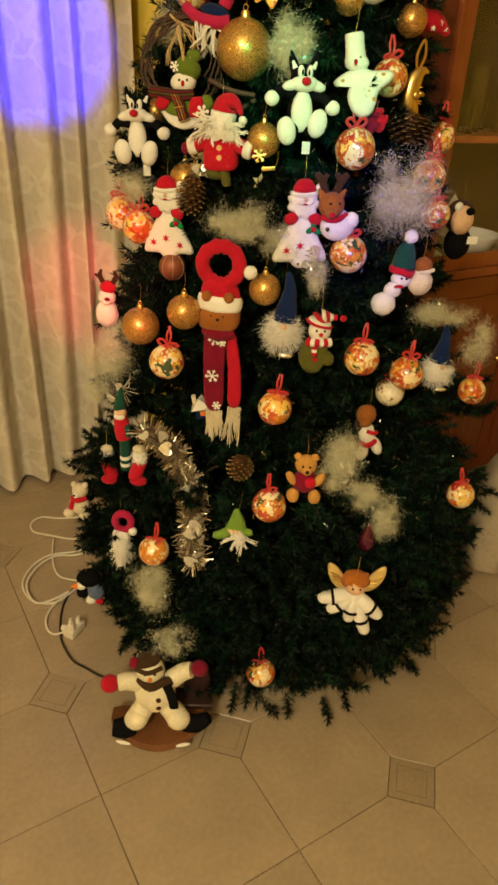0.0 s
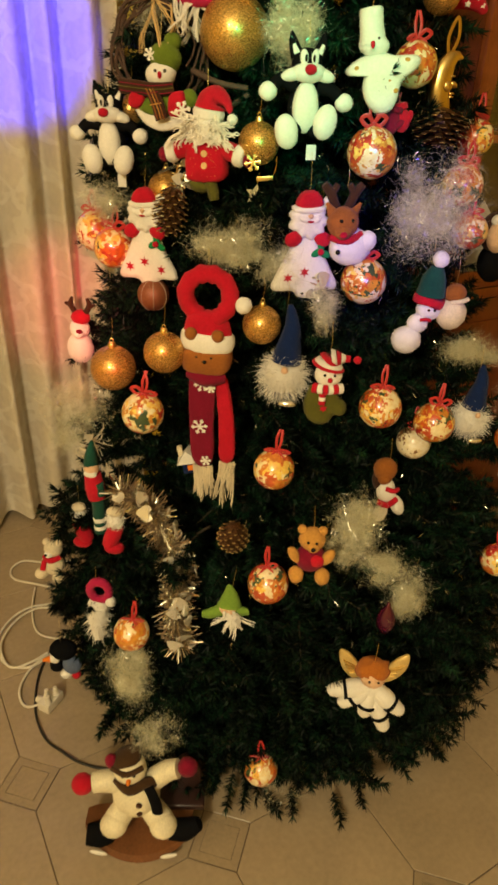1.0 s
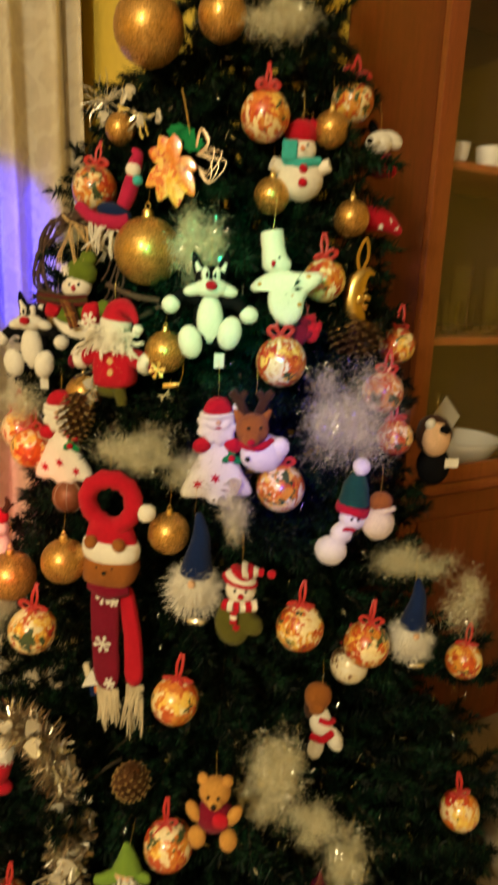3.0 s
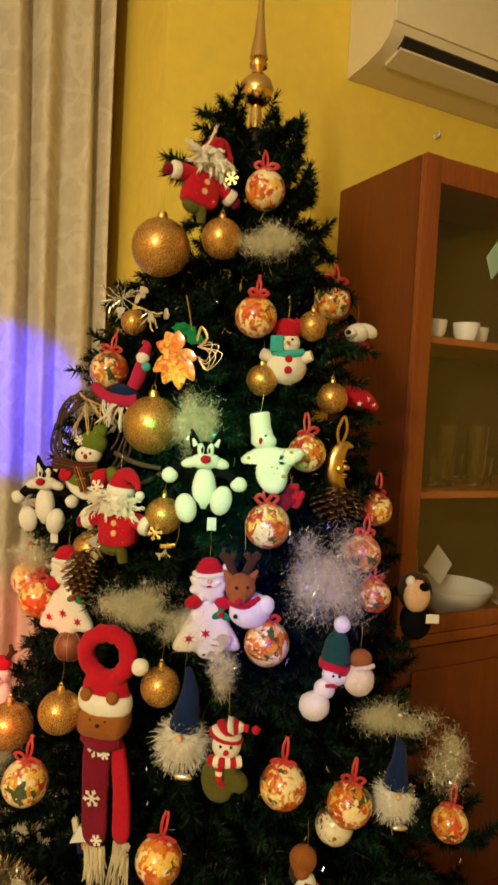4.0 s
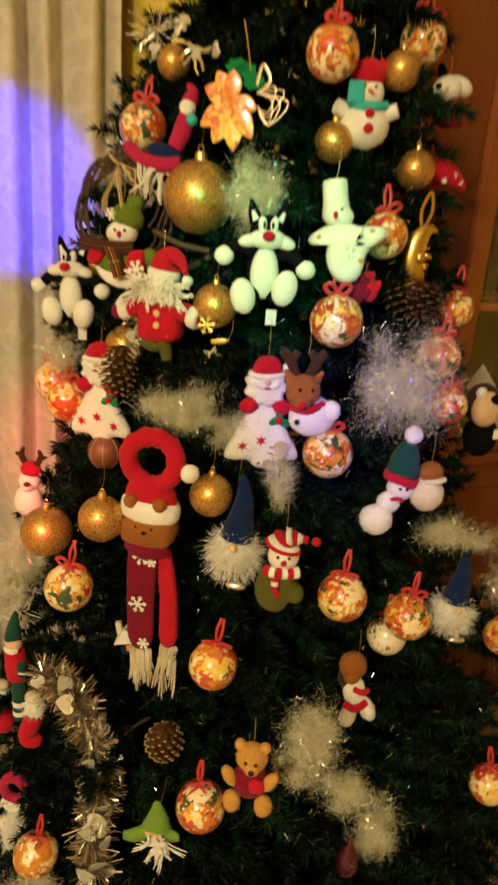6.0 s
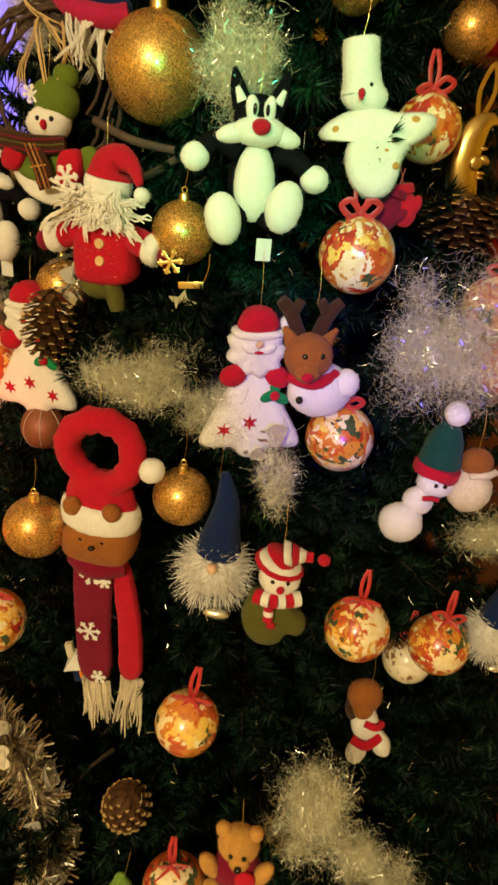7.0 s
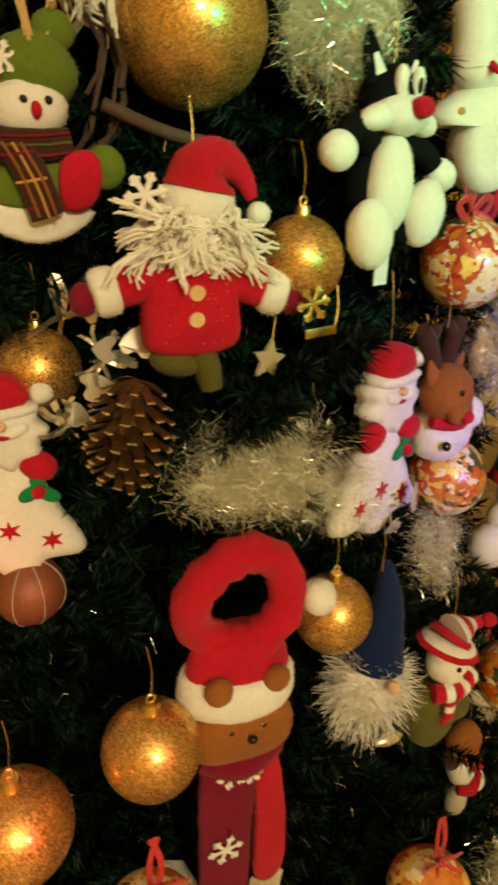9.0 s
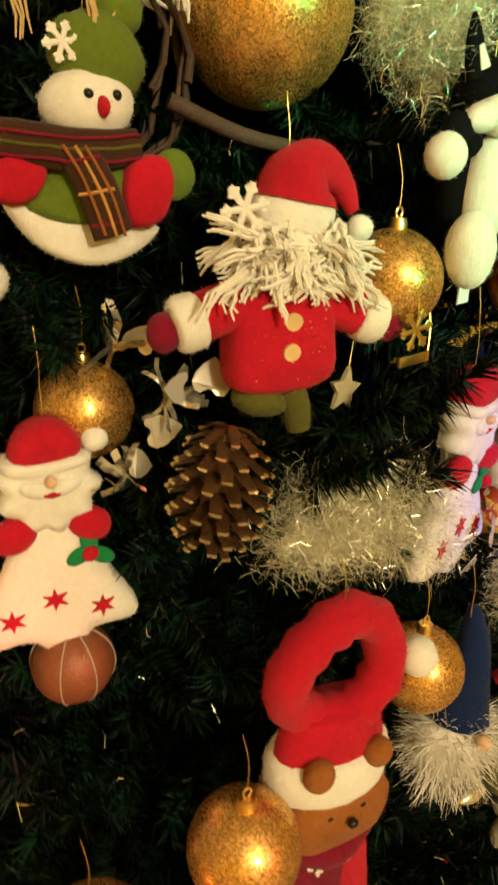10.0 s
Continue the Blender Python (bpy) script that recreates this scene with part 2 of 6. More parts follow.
TINSEL = tinsel_material("pale_tinsel_film", (0.84, 0.78, 0.57), 0.38)
SILVER = material("silver_foil", (0.92, 0.86, 0.72), 0.24, 0.9, 0.15, 80)
BRONZE = material("bronze_foil", (0.40, 0.30, 0.20), 0.32, 0.85, 0.3, 80)
HEART = material("pearly_foil", (0.74, 0.70, 0.60), 0.25, 0.5, 0.1, 60)
CABLE = material("white_cable_sheath", (0.70, 0.64, 0.52), 0.45, 0, 0.08, 30)
BLACKCABLE = material("black_cable_sheath", (0.01, 0.01, 0.01), 0.4)
CONE = material("pine_cone_bark", (0.05, 0.02, 0.008), 0.36, 0.45, 0.5, 90, 0.4, 400, second=(0.17, 0.08, 0.03))
GILT = material("gilded_scale_tip", (0.90, 0.58, 0.24), 0.26, 0.6, 0.3, 90)

# ---- shape helpers ----


class Form:
    """Gathers one mesh: faces with their material, in units of `unit` metres."""

    def __init__(self, unit=0.001):
        self.v, self.f, self.k, self.mats, self.unit = [], [], [], [], unit

    def slot(self, mat):
        if mat not in self.mats:
            self.mats.append(mat)
        return self.mats.index(mat)

    def put(self, verts, faces, mat):
        o, s = len(self.v), self.slot(mat)
        self.v.extend([tuple(p) for p in verts])
        self.f.extend([tuple(i + o for i in q) for q in faces])
        self.k.extend([s] * len(faces))
        return self

    def ball(self, c, r, mat, rot=(0, 0, 0), nu=16, nv=10, lump=0.0):
        r = (r, r, r) if isinstance(r, (int, float)) else r
        e = Euler([radians(a) for a in rot]).to_matrix()
        c = Vector(c)
        verts = [c + e @ Vector((0, 0, r[2]))]
        for j in range(1, nv):
            th = math.pi * j / nv
            for i in range(nu):
                ph = 2 * math.pi * i / nu
                q = Vector((math.sin(th) * math.cos(ph), math.sin(th) * math.sin(ph), math.cos(th)))
                if lump:
                    q = q * (1 + lump * noise.noise(q * 2.3 + c * 0.37))
                verts.append(c + e @ Vector((q.x * r[0], q.y * r[1], q.z * r[2])))
        verts.append(c - e @ Vector((0, 0, r[2])))
        last = len(verts) - 1
        faces = [(0, 1 + i, 1 + (i + 1) % nu) for i in range(nu)]
        for j in range(nv - 2):
            a = 1 + j * nu
            faces += [(a + i, a + nu + i, a + nu + (i + 1) % nu, a + (i + 1) % nu) for i in range(nu)]
        a = 1 + (nv - 2) * nu
        faces += [(last, a + (i + 1) % nu, a + i) for i in range(nu)]
        return self.put(verts, faces, mat)

    def rod(self, pts, radii, mat, n=10, flat=1.0, closed=False):
        """A tube through points; radii one number or one each; flat squashes it front to back."""
        pts = [Vector(p) for p in pts]
        k = len(pts)
        radii = [radii] * k if isinstance(radii, (int, float)) else list(radii)
        if not closed and 2 < k < 8:
            fine, fr = [], []
            for i in range(k - 1):
                p0, p1, p2, p3 = pts[max(i - 1, 0)], pts[i], pts[i + 1], pts[min(i + 2, k - 1)]
                for j in range(4):
                    t = j / 4
                    fine.append(0.5 * ((2 * p1) + (p2 - p0) * t + (2 * p0 - 5 * p1 + 4 * p2 - p3) * t * t + (3 * p1 - p0 - 3 * p2 + p3) * t ** 3))
                    fr.append(radii[i] + (radii[i + 1] - radii[i]) * t)
            pts, radii = fine + [pts[-1]], fr + [radii[-1]]
            k = len(pts)
        verts, faces = [], []
        side = None
        for i, p in enumerate(pts):
            if closed:
                d = pts[(i + 1) % k] - pts[i - 1]
            else:
                d = pts[min(i + 1, k - 1)] - pts[max(i - 1, 0)]
            d = d.normalized() if d.length > 1e-9 else Vector((0, 0, 1))
            if side is None:
                side = Vector((0, -1, 0)) if abs(d.y) < 0.9 else Vector((1, 0, 0))
            side = (side - d * side.dot(d))
            side = side.normalized() if side.length > 1e-6 else d.orthogonal().normalized()
            other = d.cross(side)
            for j in range(n):
                a = 2 * math.pi * j / n
                verts.append(p + side * (radii[i] * flat * math.cos(a)) + other * (radii[i] * math.sin(a)))
        for i in range(k if closed else k - 1):
            a, b = i * n, ((i + 1) % k) * n
            faces += [(a + j, a + (j + 1) % n, b + (j + 1) % n, b + j) for j in range(n)]
        if not closed:
            faces.append(tuple(range(n - 1, -1, -1)))
            faces.append(tuple((k - 1) * n + j for j in range(n)))
        return self.put(verts, faces, mat)

    def lathe(self, profile, mat, c=(0, 0, 0), n=28):
        """Turned about z: profile of (radius, height)."""
        verts, faces = [], []
        for r, z in profile:
            for j in range(n):
                a = 2 * math.pi * j / n
                verts.append((c[0] + r * math.cos(a), c[1] + r * math.sin(a), c[2] + z))
        for i in range(len(profile) - 1):
            a, b = i * n, (i + 1) * n
            faces += [(a + j, a + (j + 1) % n, b + (j + 1) % n, b + j) for j in range(n)]
        return self.put(verts, faces, mat)

    def lathe_along(self, a, b, r, mat, flat=1.0):
        """A short padded band or cuff between two points, with blunt rounded ends."""
        a, b = Vector(a), Vector(b)
        d = b - a
        return self.rod([a, a + d * 0.04, a + d * 0.15, a + d * 0.35, a + d * 0.65, a + d * 0.85, a + d * 0.96, b], [r * 0.6, r * 0.86, r * 0.97, r, r, r * 0.97, r * 0.86, r * 0.6], mat, 18, flat)

    def slab(self, outline, thick, mat, c=(0, 0, 0), puff=0.7):
        """A stuffed flat shape: outline in x and z, front towards -y."""
        if puff:
            for _ in range(2 if len(outline) < 30 else 0):
                k = len(outline)
                outline = [q for i in range(k) for a, b in [(outline[i], outline[(i + 1) % k])] for q in ((a[0] * 0.75 + b[0] * 0.25, a[1] * 0.75 + b[1] * 0.25), (a[0] * 0.25 + b[0] * 0.75, a[1] * 0.25 + b[1] * 0.75))]
        cx = sum(p[0] for p in outline) / len(outline)
        cz = sum(p[1] for p in outline) / len(outline)
        n = len(outline)
        verts, faces = [], []
        for s, y in ((0.55, 1.0), (0.88, 0.8), (1.0, 0.0), (0.88, -0.8), (0.55, -1.0)):
            s = s if puff else 1.0
            for x, z in outline:
                verts.append((c[0] + cx + (x - cx) * (1 - (1 - s) * max(puff, 0.01)), c[1] + y * thick / 2, c[2] + cz + (z - cz) * (1 - (1 - s) * max(puff, 0.01))))
        for i in range(4):
            a, b = i * n, (i + 1) * n
            faces += [(a + j, a + (j + 1) % n, b + (j + 1) % n, b + j) for j in range(n)]
        verts += [(c[0] + cx, c[1] + thick / 2, c[2] + cz), (c[0] + cx, c[1] - thick / 2, c[2] + cz)]
        faces += [(j, 5 * n, (j + 1) % n) for j in range(n)]
        faces += [(4 * n + j, 4 * n + (j + 1) % n, 5 * n + 1) for j in range(n)]
        return self.put(verts, faces, mat)

    def box(self, lo, hi, mat, bevel=0.0):
        bm = bmesh.new()
        m = Matrix.LocRotScale([(a + b) / 2 for a, b in zip(lo, hi)], None, [b - a for a, b in zip(lo, hi)])
        bmesh.ops.create_cube(bm, size=1, matrix=m)
        if bevel:
            bmesh.ops.bevel(bm, geom=bm.edges[:], offset=bevel, segments=2, affect="EDGES", profile=0.6)
        bm.verts.index_update()
        self.put([v.co.copy() for v in bm.verts], [[v.index for v in f.verts] for f in bm.faces], mat)
        bm.free()
        return self

    def hair(self, count, centre, radii, mat, length, width, rng, droop=0.0, out=1.0):
        """Fine flat strands standing out of an ellipsoid."""
        c = Vector(centre)
        for _ in range(count):
            d = Vector((rng.gauss(0, 1), rng.gauss(0, 1), rng.gauss(0, 1))).normalized()
            p = c + Vector((d.x * radii[0], d.y * radii[1], d.z * radii[2])) * rng.uniform(0.7, 1.0)
            t = (d * out + Vector((rng.gauss(0, .45), rng.gauss(0, .45), rng.gauss(0, .45)))).normalized()
            s = t.cross(Vector((rng.gauss(0, 1), rng.gauss(0, 1), rng.gauss(0, 1)))).normalized() * width / 2
            ln = length * rng.uniform(0.6, 1.2)
            mid = p + t * ln * 0.5
            end = p + t * ln - Vector((0, 0, droop * ln)) + Vector((rng.gauss(0, .12), rng.gauss(0, .12), rng.gauss(0, .12))) * ln
            self.put([p - s, p + s, mid + s, mid - s, end + s * 0.4, end - s * 0.4], [(0, 1, 2, 3), (3, 2, 4, 5)], mat)
        return self

    def mesh(self, name, smooth=50):
        me = bpy.data.meshes.new(name)
        u = self.unit
        me.from_pydata([(x * u, y * u, z * u) for x, y, z in self.v], [], self.f)
        for m in self.mats:
            me.materials.append(m)
        me.polygons.foreach_set("material_index", self.k)
        if smooth:
            me.shade_smooth()
            me.set_sharp_from_angle(angle=radians(smooth))
        me.update()
        return me


def part(name, form, parent=None, label="", smooth=50):
    ob = new(name, form.mesh(name, smooth))
    if parent:
        ob.parent = parent
    if label:
        tagged(ob, label)
    return ob


def thing(name, label, category, m=None, group="", kind=""):
    """An Empty that carries the parts of one thing."""
    ob = new(name)
    if m:
        ob.matrix_basis = m
    return tagged(ob, label, category, group, kind)


def solid(name, form, label, category, m=None, group="", kind="", smooth=50):
    """A thing of one mesh."""
    ob = new(name, form.mesh(name, smooth))
    if m:
        ob.matrix_basis = m
    return tagged(ob, label, category, group, kind)


TREE = Vector((0.98, 1.37, 0.0))


def facing(x, y, z, turn=0.0, lean=0.0, tip=0.0):
    """A pose on the tree whose -y looks between outward and into the room."""
    out = Vector((x - TREE.x, y - TREE.y, 0)).normalized()
    room = (Vector((0.15, 0.15, 0)) - Vector((x, y, 0))).normalized()
    d = (out * 0.5 + room).normalized()
    return pose(x, y, z, tip, lean, math.degrees(math.atan2(d.x, -d.y)) + turn)


# ---- room ----
X0, X1, Y0, YW, YR, TOP = -4.2, 4.4, -5.6, 1.9, 2.42, 3.0


def wall(name, lo, hi, label, mat=None):
    return solid(name, Form(1.0).box(lo, hi, mat or YELLOW), label, "wall", kind="structure")


wall("wall_north", (0.962, YW, -0.1), (X1, YR + 0.25, TOP), "mustard yellow painted plaster wall behind the cabinet")
wall("wall_recess", (X0, YR, -0.1), (0.961, YR + 0.25, TOP), "yellow painted wall behind the curtain")
wall("wall_east", (X1, Y0, -0.1), (X1 + 0.2, YR + 0.25, TOP), "mustard yellow painted plaster side wall")
wall("wall_west", (X0 - 0.2, Y0, -0.1), (X0, YR + 0.25, TOP), "mustard yellow painted plaster side wall")
wall("wall_south", (X0 - 0.2, Y0 - 0.2, -0.1), (X1 + 0.2, Y0, TOP), "mustard yellow painted plaster rear wall")
solid("ceiling", Form(1.0).box((X0 - 0.2, Y0 - 0.2, TOP), (X1 + 0.2, YR + 0.25, TOP + 0.15), CEILING), "off-white painted ceiling", "ceiling", kind="structure")
floor = solid("floor", Form(1.0).box((X0 - 0.2, Y0 - 0.2, -0.15), (X1 + 0.2, YR + 0.25, -0.0025), GROUT), "beige ceramic tile floor with small square insets", "floor", kind="structure")


def curtain():
    f = Form(1.0)
    rng = random.Random(5)
    x = -1.9
    n = 420
    wide = 0.915 - x
    def fold(u, z):
        xx = x + u * wide
        sag = 0.010 * math.sin(2.1 * z + 9 * u)
        amp = 0.044 + 0.014 * noise.noise(Vector((xx * 3, 0, 1.5)))
        ph = 2 * math.pi * xx / 0.105 + 1.6 * noise.noise(Vector((xx * 4, 2.0, z * 0.25)))
        return (xx + 0.012 * math.sin(ph * 0.5 + z), 2.25 + amp * math.sin(ph) + sag, z)
    zs = [0.02 + (TOP - 0.03) * i / 30 for i in range(31)]
    for back in (0, 1):
        verts = [(p[0], p[1] + back * 0.003, p[2]) for z in zs for p in [fold(i / n, z) for i in range(n + 1)]]
        faces = []
        for j in range(30):
            for i in range(n):
                a = j * (n + 1) + i
                q = (a, a + 1, a + n + 2, a + n + 1)
                faces.append(q if not back else q[::-1])
        f.put(verts, faces, VOILE)
    return solid("curtain", f, "beige voile curtain with woven scroll pattern hanging in deep folds", "curtain", smooth=80)


curtain()

# ---- china cabinet ----
CX0, CX1, CY0, CY1, CZ = 1.553, 2.55, 1.50, 1.895, 2.205


def china_cabinet():
    cab = thing("china_cabinet", "tall cherry wood china cabinet with glazed upper doors", "cabinet", pose(0, 0, 0))
    part("side_panel", Form(1.0).box((CX0, CY0 + 0.022, 0), (CX0 + 0.022, CY1, CZ), CHERRY, 0.002), cab)
    part("side_panel", Form(1.0).box((CX1 - 0.022, CY0 + 0.022, 0), (CX1, CY1, CZ), CHERRY, 0.002), cab)
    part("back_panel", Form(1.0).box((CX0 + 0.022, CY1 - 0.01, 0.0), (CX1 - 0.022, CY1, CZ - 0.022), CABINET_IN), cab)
    part("top_panel", Form(1.0).box((CX0 + 0.022, CY0 + 0.022, CZ - 0.022), (CX1 - 0.022, CY1, CZ), CHERRY, 0.002), cab)
    part("base_panel", Form(1.0).box((CX0 + 0.022, CY0 + 0.03, 0.02), (CX1 - 0.022, CY1 - 0.01, 0.08), CHERRY, 0.002), cab)
    for z in (0.885, 1.30, 1.735):
        part("shelf", Form(1.0).box((CX0 + 0.022, CY0 + 0.03, z - 0.02), (CX1 - 0.022, CY1 - 0.01, z), CHERRY_EDGE, 0.002), cab)
    mid = (CX0 + CX1) / 2
    for a, b in ((CX0, mid - 0.002), (mid + 0.002, CX1)):
        door = part("glass_door", Form(1.0)
                    .box((a, CY0, 0.90), (a + 0.055, CY0 + 0.021, CZ), CHERRY_EDGE, 0.003)
                    .box((b - 0.055, CY0, 0.90), (b, CY0 + 0.021, CZ), CHERRY_EDGE, 0.003)
                    .box((a + 0.055, CY0 + 0.001, CZ - 0.07), (b - 0.055, CY0 + 0.020, CZ - 0.001), CHERRY_EDGE, 0.003)
                    .box((a + 0.055, CY0 + 0.001, 0.901), (b - 0.055, CY0 + 0.020, 0.95), CHERRY_EDGE, 0.003), cab)
        pane = part("pane", Form(1.0).box((a + 0.052, CY0 + 0.009, 0.948), (b - 0.052, CY0 + 0.013, CZ - 0.068), GLASS), door)
        pane.visible_shadow = False
        low = part("lower_door", Form(1.0)
                   .box((a, CY0, 0.085), (b, CY0 + 0.021, 0.865), CHERRY, 0.003)
                   .box((a + 0.06, CY0 - 0.006, 0.15), (b - 0.06, CY0, 0.80), CHERRY, 0.004), cab)
        kx = b - 0.03 if a == CX0 else a + 0.03
        part("knob", Form(1.0).ball((kx, CY0 - 0.016, 0.55), (0.012, 0.012, 0.012), GOLDCAP).rod([(kx, CY0 - 0.012, 0.55), (kx, CY0 + 0.002, 0.55)], 0.005, GOLDCAP), low)
    part("rail", Form(1.0).box((CX0, CY0 + 0.002, 0.867), (CX1, CY0 + 0.022, 0.898), CHERRY_EDGE, 0.003), cab)
    return cab


china_cabinet()


def air_conditioner():
    ac = thing("air_conditioner", "cream wall-mounted split air conditioner with closed louvre", "air conditioner", pose(0, 0, 0))
    xa, xb = 1.556, 2.40
    outline = [(1.898, 2.55), (1.80, 2.556), (1.735, 2.570), (1.70, 2.592), (1.684, 2.615), (1.680, 2.66), (1.682, 2.80), (1.69, 2.835), (1.71, 2.85), (1.898, 2.85)]
    f = Form(1.0)
    k = len(outline)
    verts = [(xa, y, z) for y, z in outline] + [(xb, y, z) for y, z in outline]
    faces = [(i, (i + 1) % k, k + (i + 1) % k, k + i) for i in range(k)] + [tuple(range(k - 1, -1, -1)), tuple(range(k, 2 * k))]
    f.put(verts, faces, AC_WHITE)
    part("housing", f, ac, smooth=35)
    part("front_panel", Form(1.0).box((xa + 0.004, 1.674, 2.625), (xb - 0.004, 1.682, 2.838), AC_WHITE, 0.003), ac)
    lip = Form(1.0).put([(xa + 0.05, 1.688, 2.596), (xb - 0.05, 1.688, 2.596), (xb - 0.05, 1.716, 2.570), (xa + 0.05, 1.716, 2.570),
                         (xa + 0.05, 1.692, 2.604), (xb - 0.05, 1.692, 2.604), (xb - 0.05, 1.722, 2.578), (xa + 0.05, 1.722, 2.578)],
                        [(0, 1, 2, 3), (7, 6, 5, 4), (0, 4, 5, 1), (3, 2, 6, 7), (0, 3, 7, 4), (1, 5, 6, 2)], AC_DARK)
    part("air_slot", lip, ac)
    flap = Form(1.0).put([(xa + 0.05, 1.706, 2.570), (xb - 0.05, 1.706, 2.570), (xb - 0.05, 1.775, 2.552), (xa + 0.05, 1.775, 2.552),
                          (xa + 0.05, 1.708, 2.578), (xb - 0.05, 1.708, 2.578), (xb - 0.05, 1.777, 2.562), (xa + 0.05, 1.777, 2.562)],
                         [(0, 1, 2, 3), (7, 6, 5, 4), (0, 4, 5, 1), (3, 2, 6, 7), (0, 3, 7, 4), (1, 5, 6, 2)], AC_WHITE)
    part("louvre", flap, ac)
    return ac


air_conditioner()

# the tree's outline: height and reach of its branches
PROFILE = [(0.0, 0.54), (0.15, 0.545), (0.5, 0.56), (0.87, 0.45), (1.05, 0.37), (1.4, 0.275), (1.7, 0.205), (1.95, 0.085), (2.08, 0.038)]


def tree_radius(z):
    return float(np.interp(z, [p[0] for p in PROFILE], [p[1] for p in PROFILE]))

# ---- baubles ----
PAPER_LABEL = "glossy paper-covered ball in orange, cream and red with a red ribbon"


def bow(f, z, size, rng):
    """A loosely tied ribbon bow with two tails at height z."""
    for s in (-1, 1):
        up, wide = rng.uniform(0.15, 0.6), rng.uniform(0.7, 1.25)
        f.rod([(0, -2, z), (s * size * 0.5 * wide, -6, z + size * up), (s * size * wide, -4, z + size * (up - 0.25)), (s * size * 0.5 * wide, -3, z - size * 0.15), (0, -2, z)], size * 0.15, RIBBON, 8, 0.2)
        fall = rng.uniform(0.5, 1.3)
        f.rod([(0, -3, z), (s * size * 0.4, -size * 0.5, z - size * 0.3 * fall), (s * size * rng.uniform(0.5, 1.1), -size * 0.75, z - size * fall)], [size * 0.14, size * 0.17, size * 0.12], RIBBON, 8, 0.2)
    return f.ball((0, -4, z), size * 0.15, RIBBON, nu=8, nv=6)


def paper_bauble(x, y, z, r, turn=0, loop=38, label=PAPER_LABEL, mat=None):
    b = thing("paper_bauble", label, "bauble", facing(x, y, z, turn, (x * 997) % 14 - 7), "paper covered baubles on the tree")
    rng = random.Random(int(x * 1000 + z * 7000))
    part("ball", Form().ball((0, 0, 0), r, mat or PAPER, nu=30, nv=20), b)
    f = Form()
    w = rng.uniform(2, 6)
    f.rod([(rng.uniform(-2, 3), 8, r + loop), (-w, 3, r + loop * 0.55), (0, 0, r - 1), (w + 1, 2, r + loop * 0.5), (rng.uniform(-2, 4), 8, r + loop)], 2.2, RIBBON, 8, 0.25)
    part("ribbon", bow(f, r + 2, r * 0.55, rng), b, "red ribbon bow")
    return b


def gold_bauble(x, y, z, r, label="gold glitter ball hanging from a branch"):
    b = thing("gold_bauble", label, "bauble", facing(x, y, z), "gold baubles on the tree")
    part("ball", Form().ball((0, 0, 0), r, GLITTER, nu=32, nv=22), b)
    c = max(4.0, r * 0.16)
    part("cap", Form().lathe([(c * 1.15, r - 2), (c * 1.15, r + c * 0.5), (c * 0.95, r + c * 1.1), (0, r + c * 1.2)], GOLDCAP, n=16)
         .rod([(c * 0.5 * math.cos(a), 0, r + c * 1.7 + c * 0.6 * math.sin(a)) for a in [i * math.pi / 5 for i in range(10)]], 0.8, GOLDCAP, 6, closed=True)
         .rod([(0, 0, r + c * 2.1), (2, 3, r + c * 2.1 + 18), (0, 8, r + c * 2.1 + 36)], 0.28, GOLDCAP, 5), b, "gold metal cap and wire loop")
    return b


paper_bauble(0.931, 1.218, 1.913, 37)
paper_bauble(0.908, 1.184, 1.676, 38)
paper_bauble(1.093, 1.218, 1.729, 36)
paper_bauble(0.701, 1.390, 1.570, 38)
paper_bauble(0.902, 1.091, 1.314, 39)
paper_bauble(0.987, 1.114, 1.437, 34)
paper_bauble(1.149, 1.115, 1.332, 32)
paper_bauble(0.906, 1.079, 1.114, 39)
paper_bauble(1.081, 1.060, 1.263, 34)
paper_bauble(1.096, 1.038, 1.191, 30)
paper_bauble(0.587, 1.424, 1.122, 37)
paper_bauble(0.590, 1.530, 1.132, 40)
paper_bauble(0.700, 1.007, 0.834, 35)
paper_bauble(0.892, 0.979, 0.922, 37)
paper_bauble(0.531, 1.165, 0.906, 36)
paper_bauble(1.180, 0.876, 0.555, 34)
paper_bauble(0.676, 0.967, 0.625, 37)
paper_bauble(0.463, 1.098, 0.489, 34)
paper_bauble(1.017, 1.007, 0.809, 33, label="white paper-covered ball with brown patches and a red ribbon", mat=PAPER_WHITE)
paper_bauble(1.009, 0.959, 0.875, 37)
paper_bauble(1.219, 0.943, 0.799, 32)
paper_bauble(0.665, 0.934, 0.157, 36, label="red and orange paper-covered ball low over the floor")

gold_bauble(0.764, 1.302, 1.799, 54, "large gold glitter ball near the tree top")
gold_bauble(0.858, 1.240, 1.818, 37)
gold_bauble(0.740, 1.370, 1.665, 25, "small dull gold glitter ball among the twigs")
gold_bauble(1.016, 1.163, 1.668, 28)
gold_bauble(0.932, 1.195, 1.564, 29)
gold_bauble(1.066, 1.161, 1.538, 30)
gold_bauble(0.754, 1.277, 1.471, 54, "large gold glitter ball beside pale tinsel")
gold_bauble(0.748, 1.181, 1.321, 32)
gold_bauble(0.669, 1.361, 1.229, 33)
gold_bauble(0.648, 1.461, 1.352, 24)
gold_bauble(0.735, 1.125, 1.046, 33)
gold_bauble(0.590, 1.204, 0.992, 36)
gold_bauble(0.519, 1.269, 0.951, 40)
copper = thing("copper_bauble", "coppery brown satin ball with a frosted corded seam", "bauble", facing(0.637, 1.360, 1.045))
part("ball", Form().ball((0, 0, 0), 30, COPPER, nu=30, nv=20), copper)
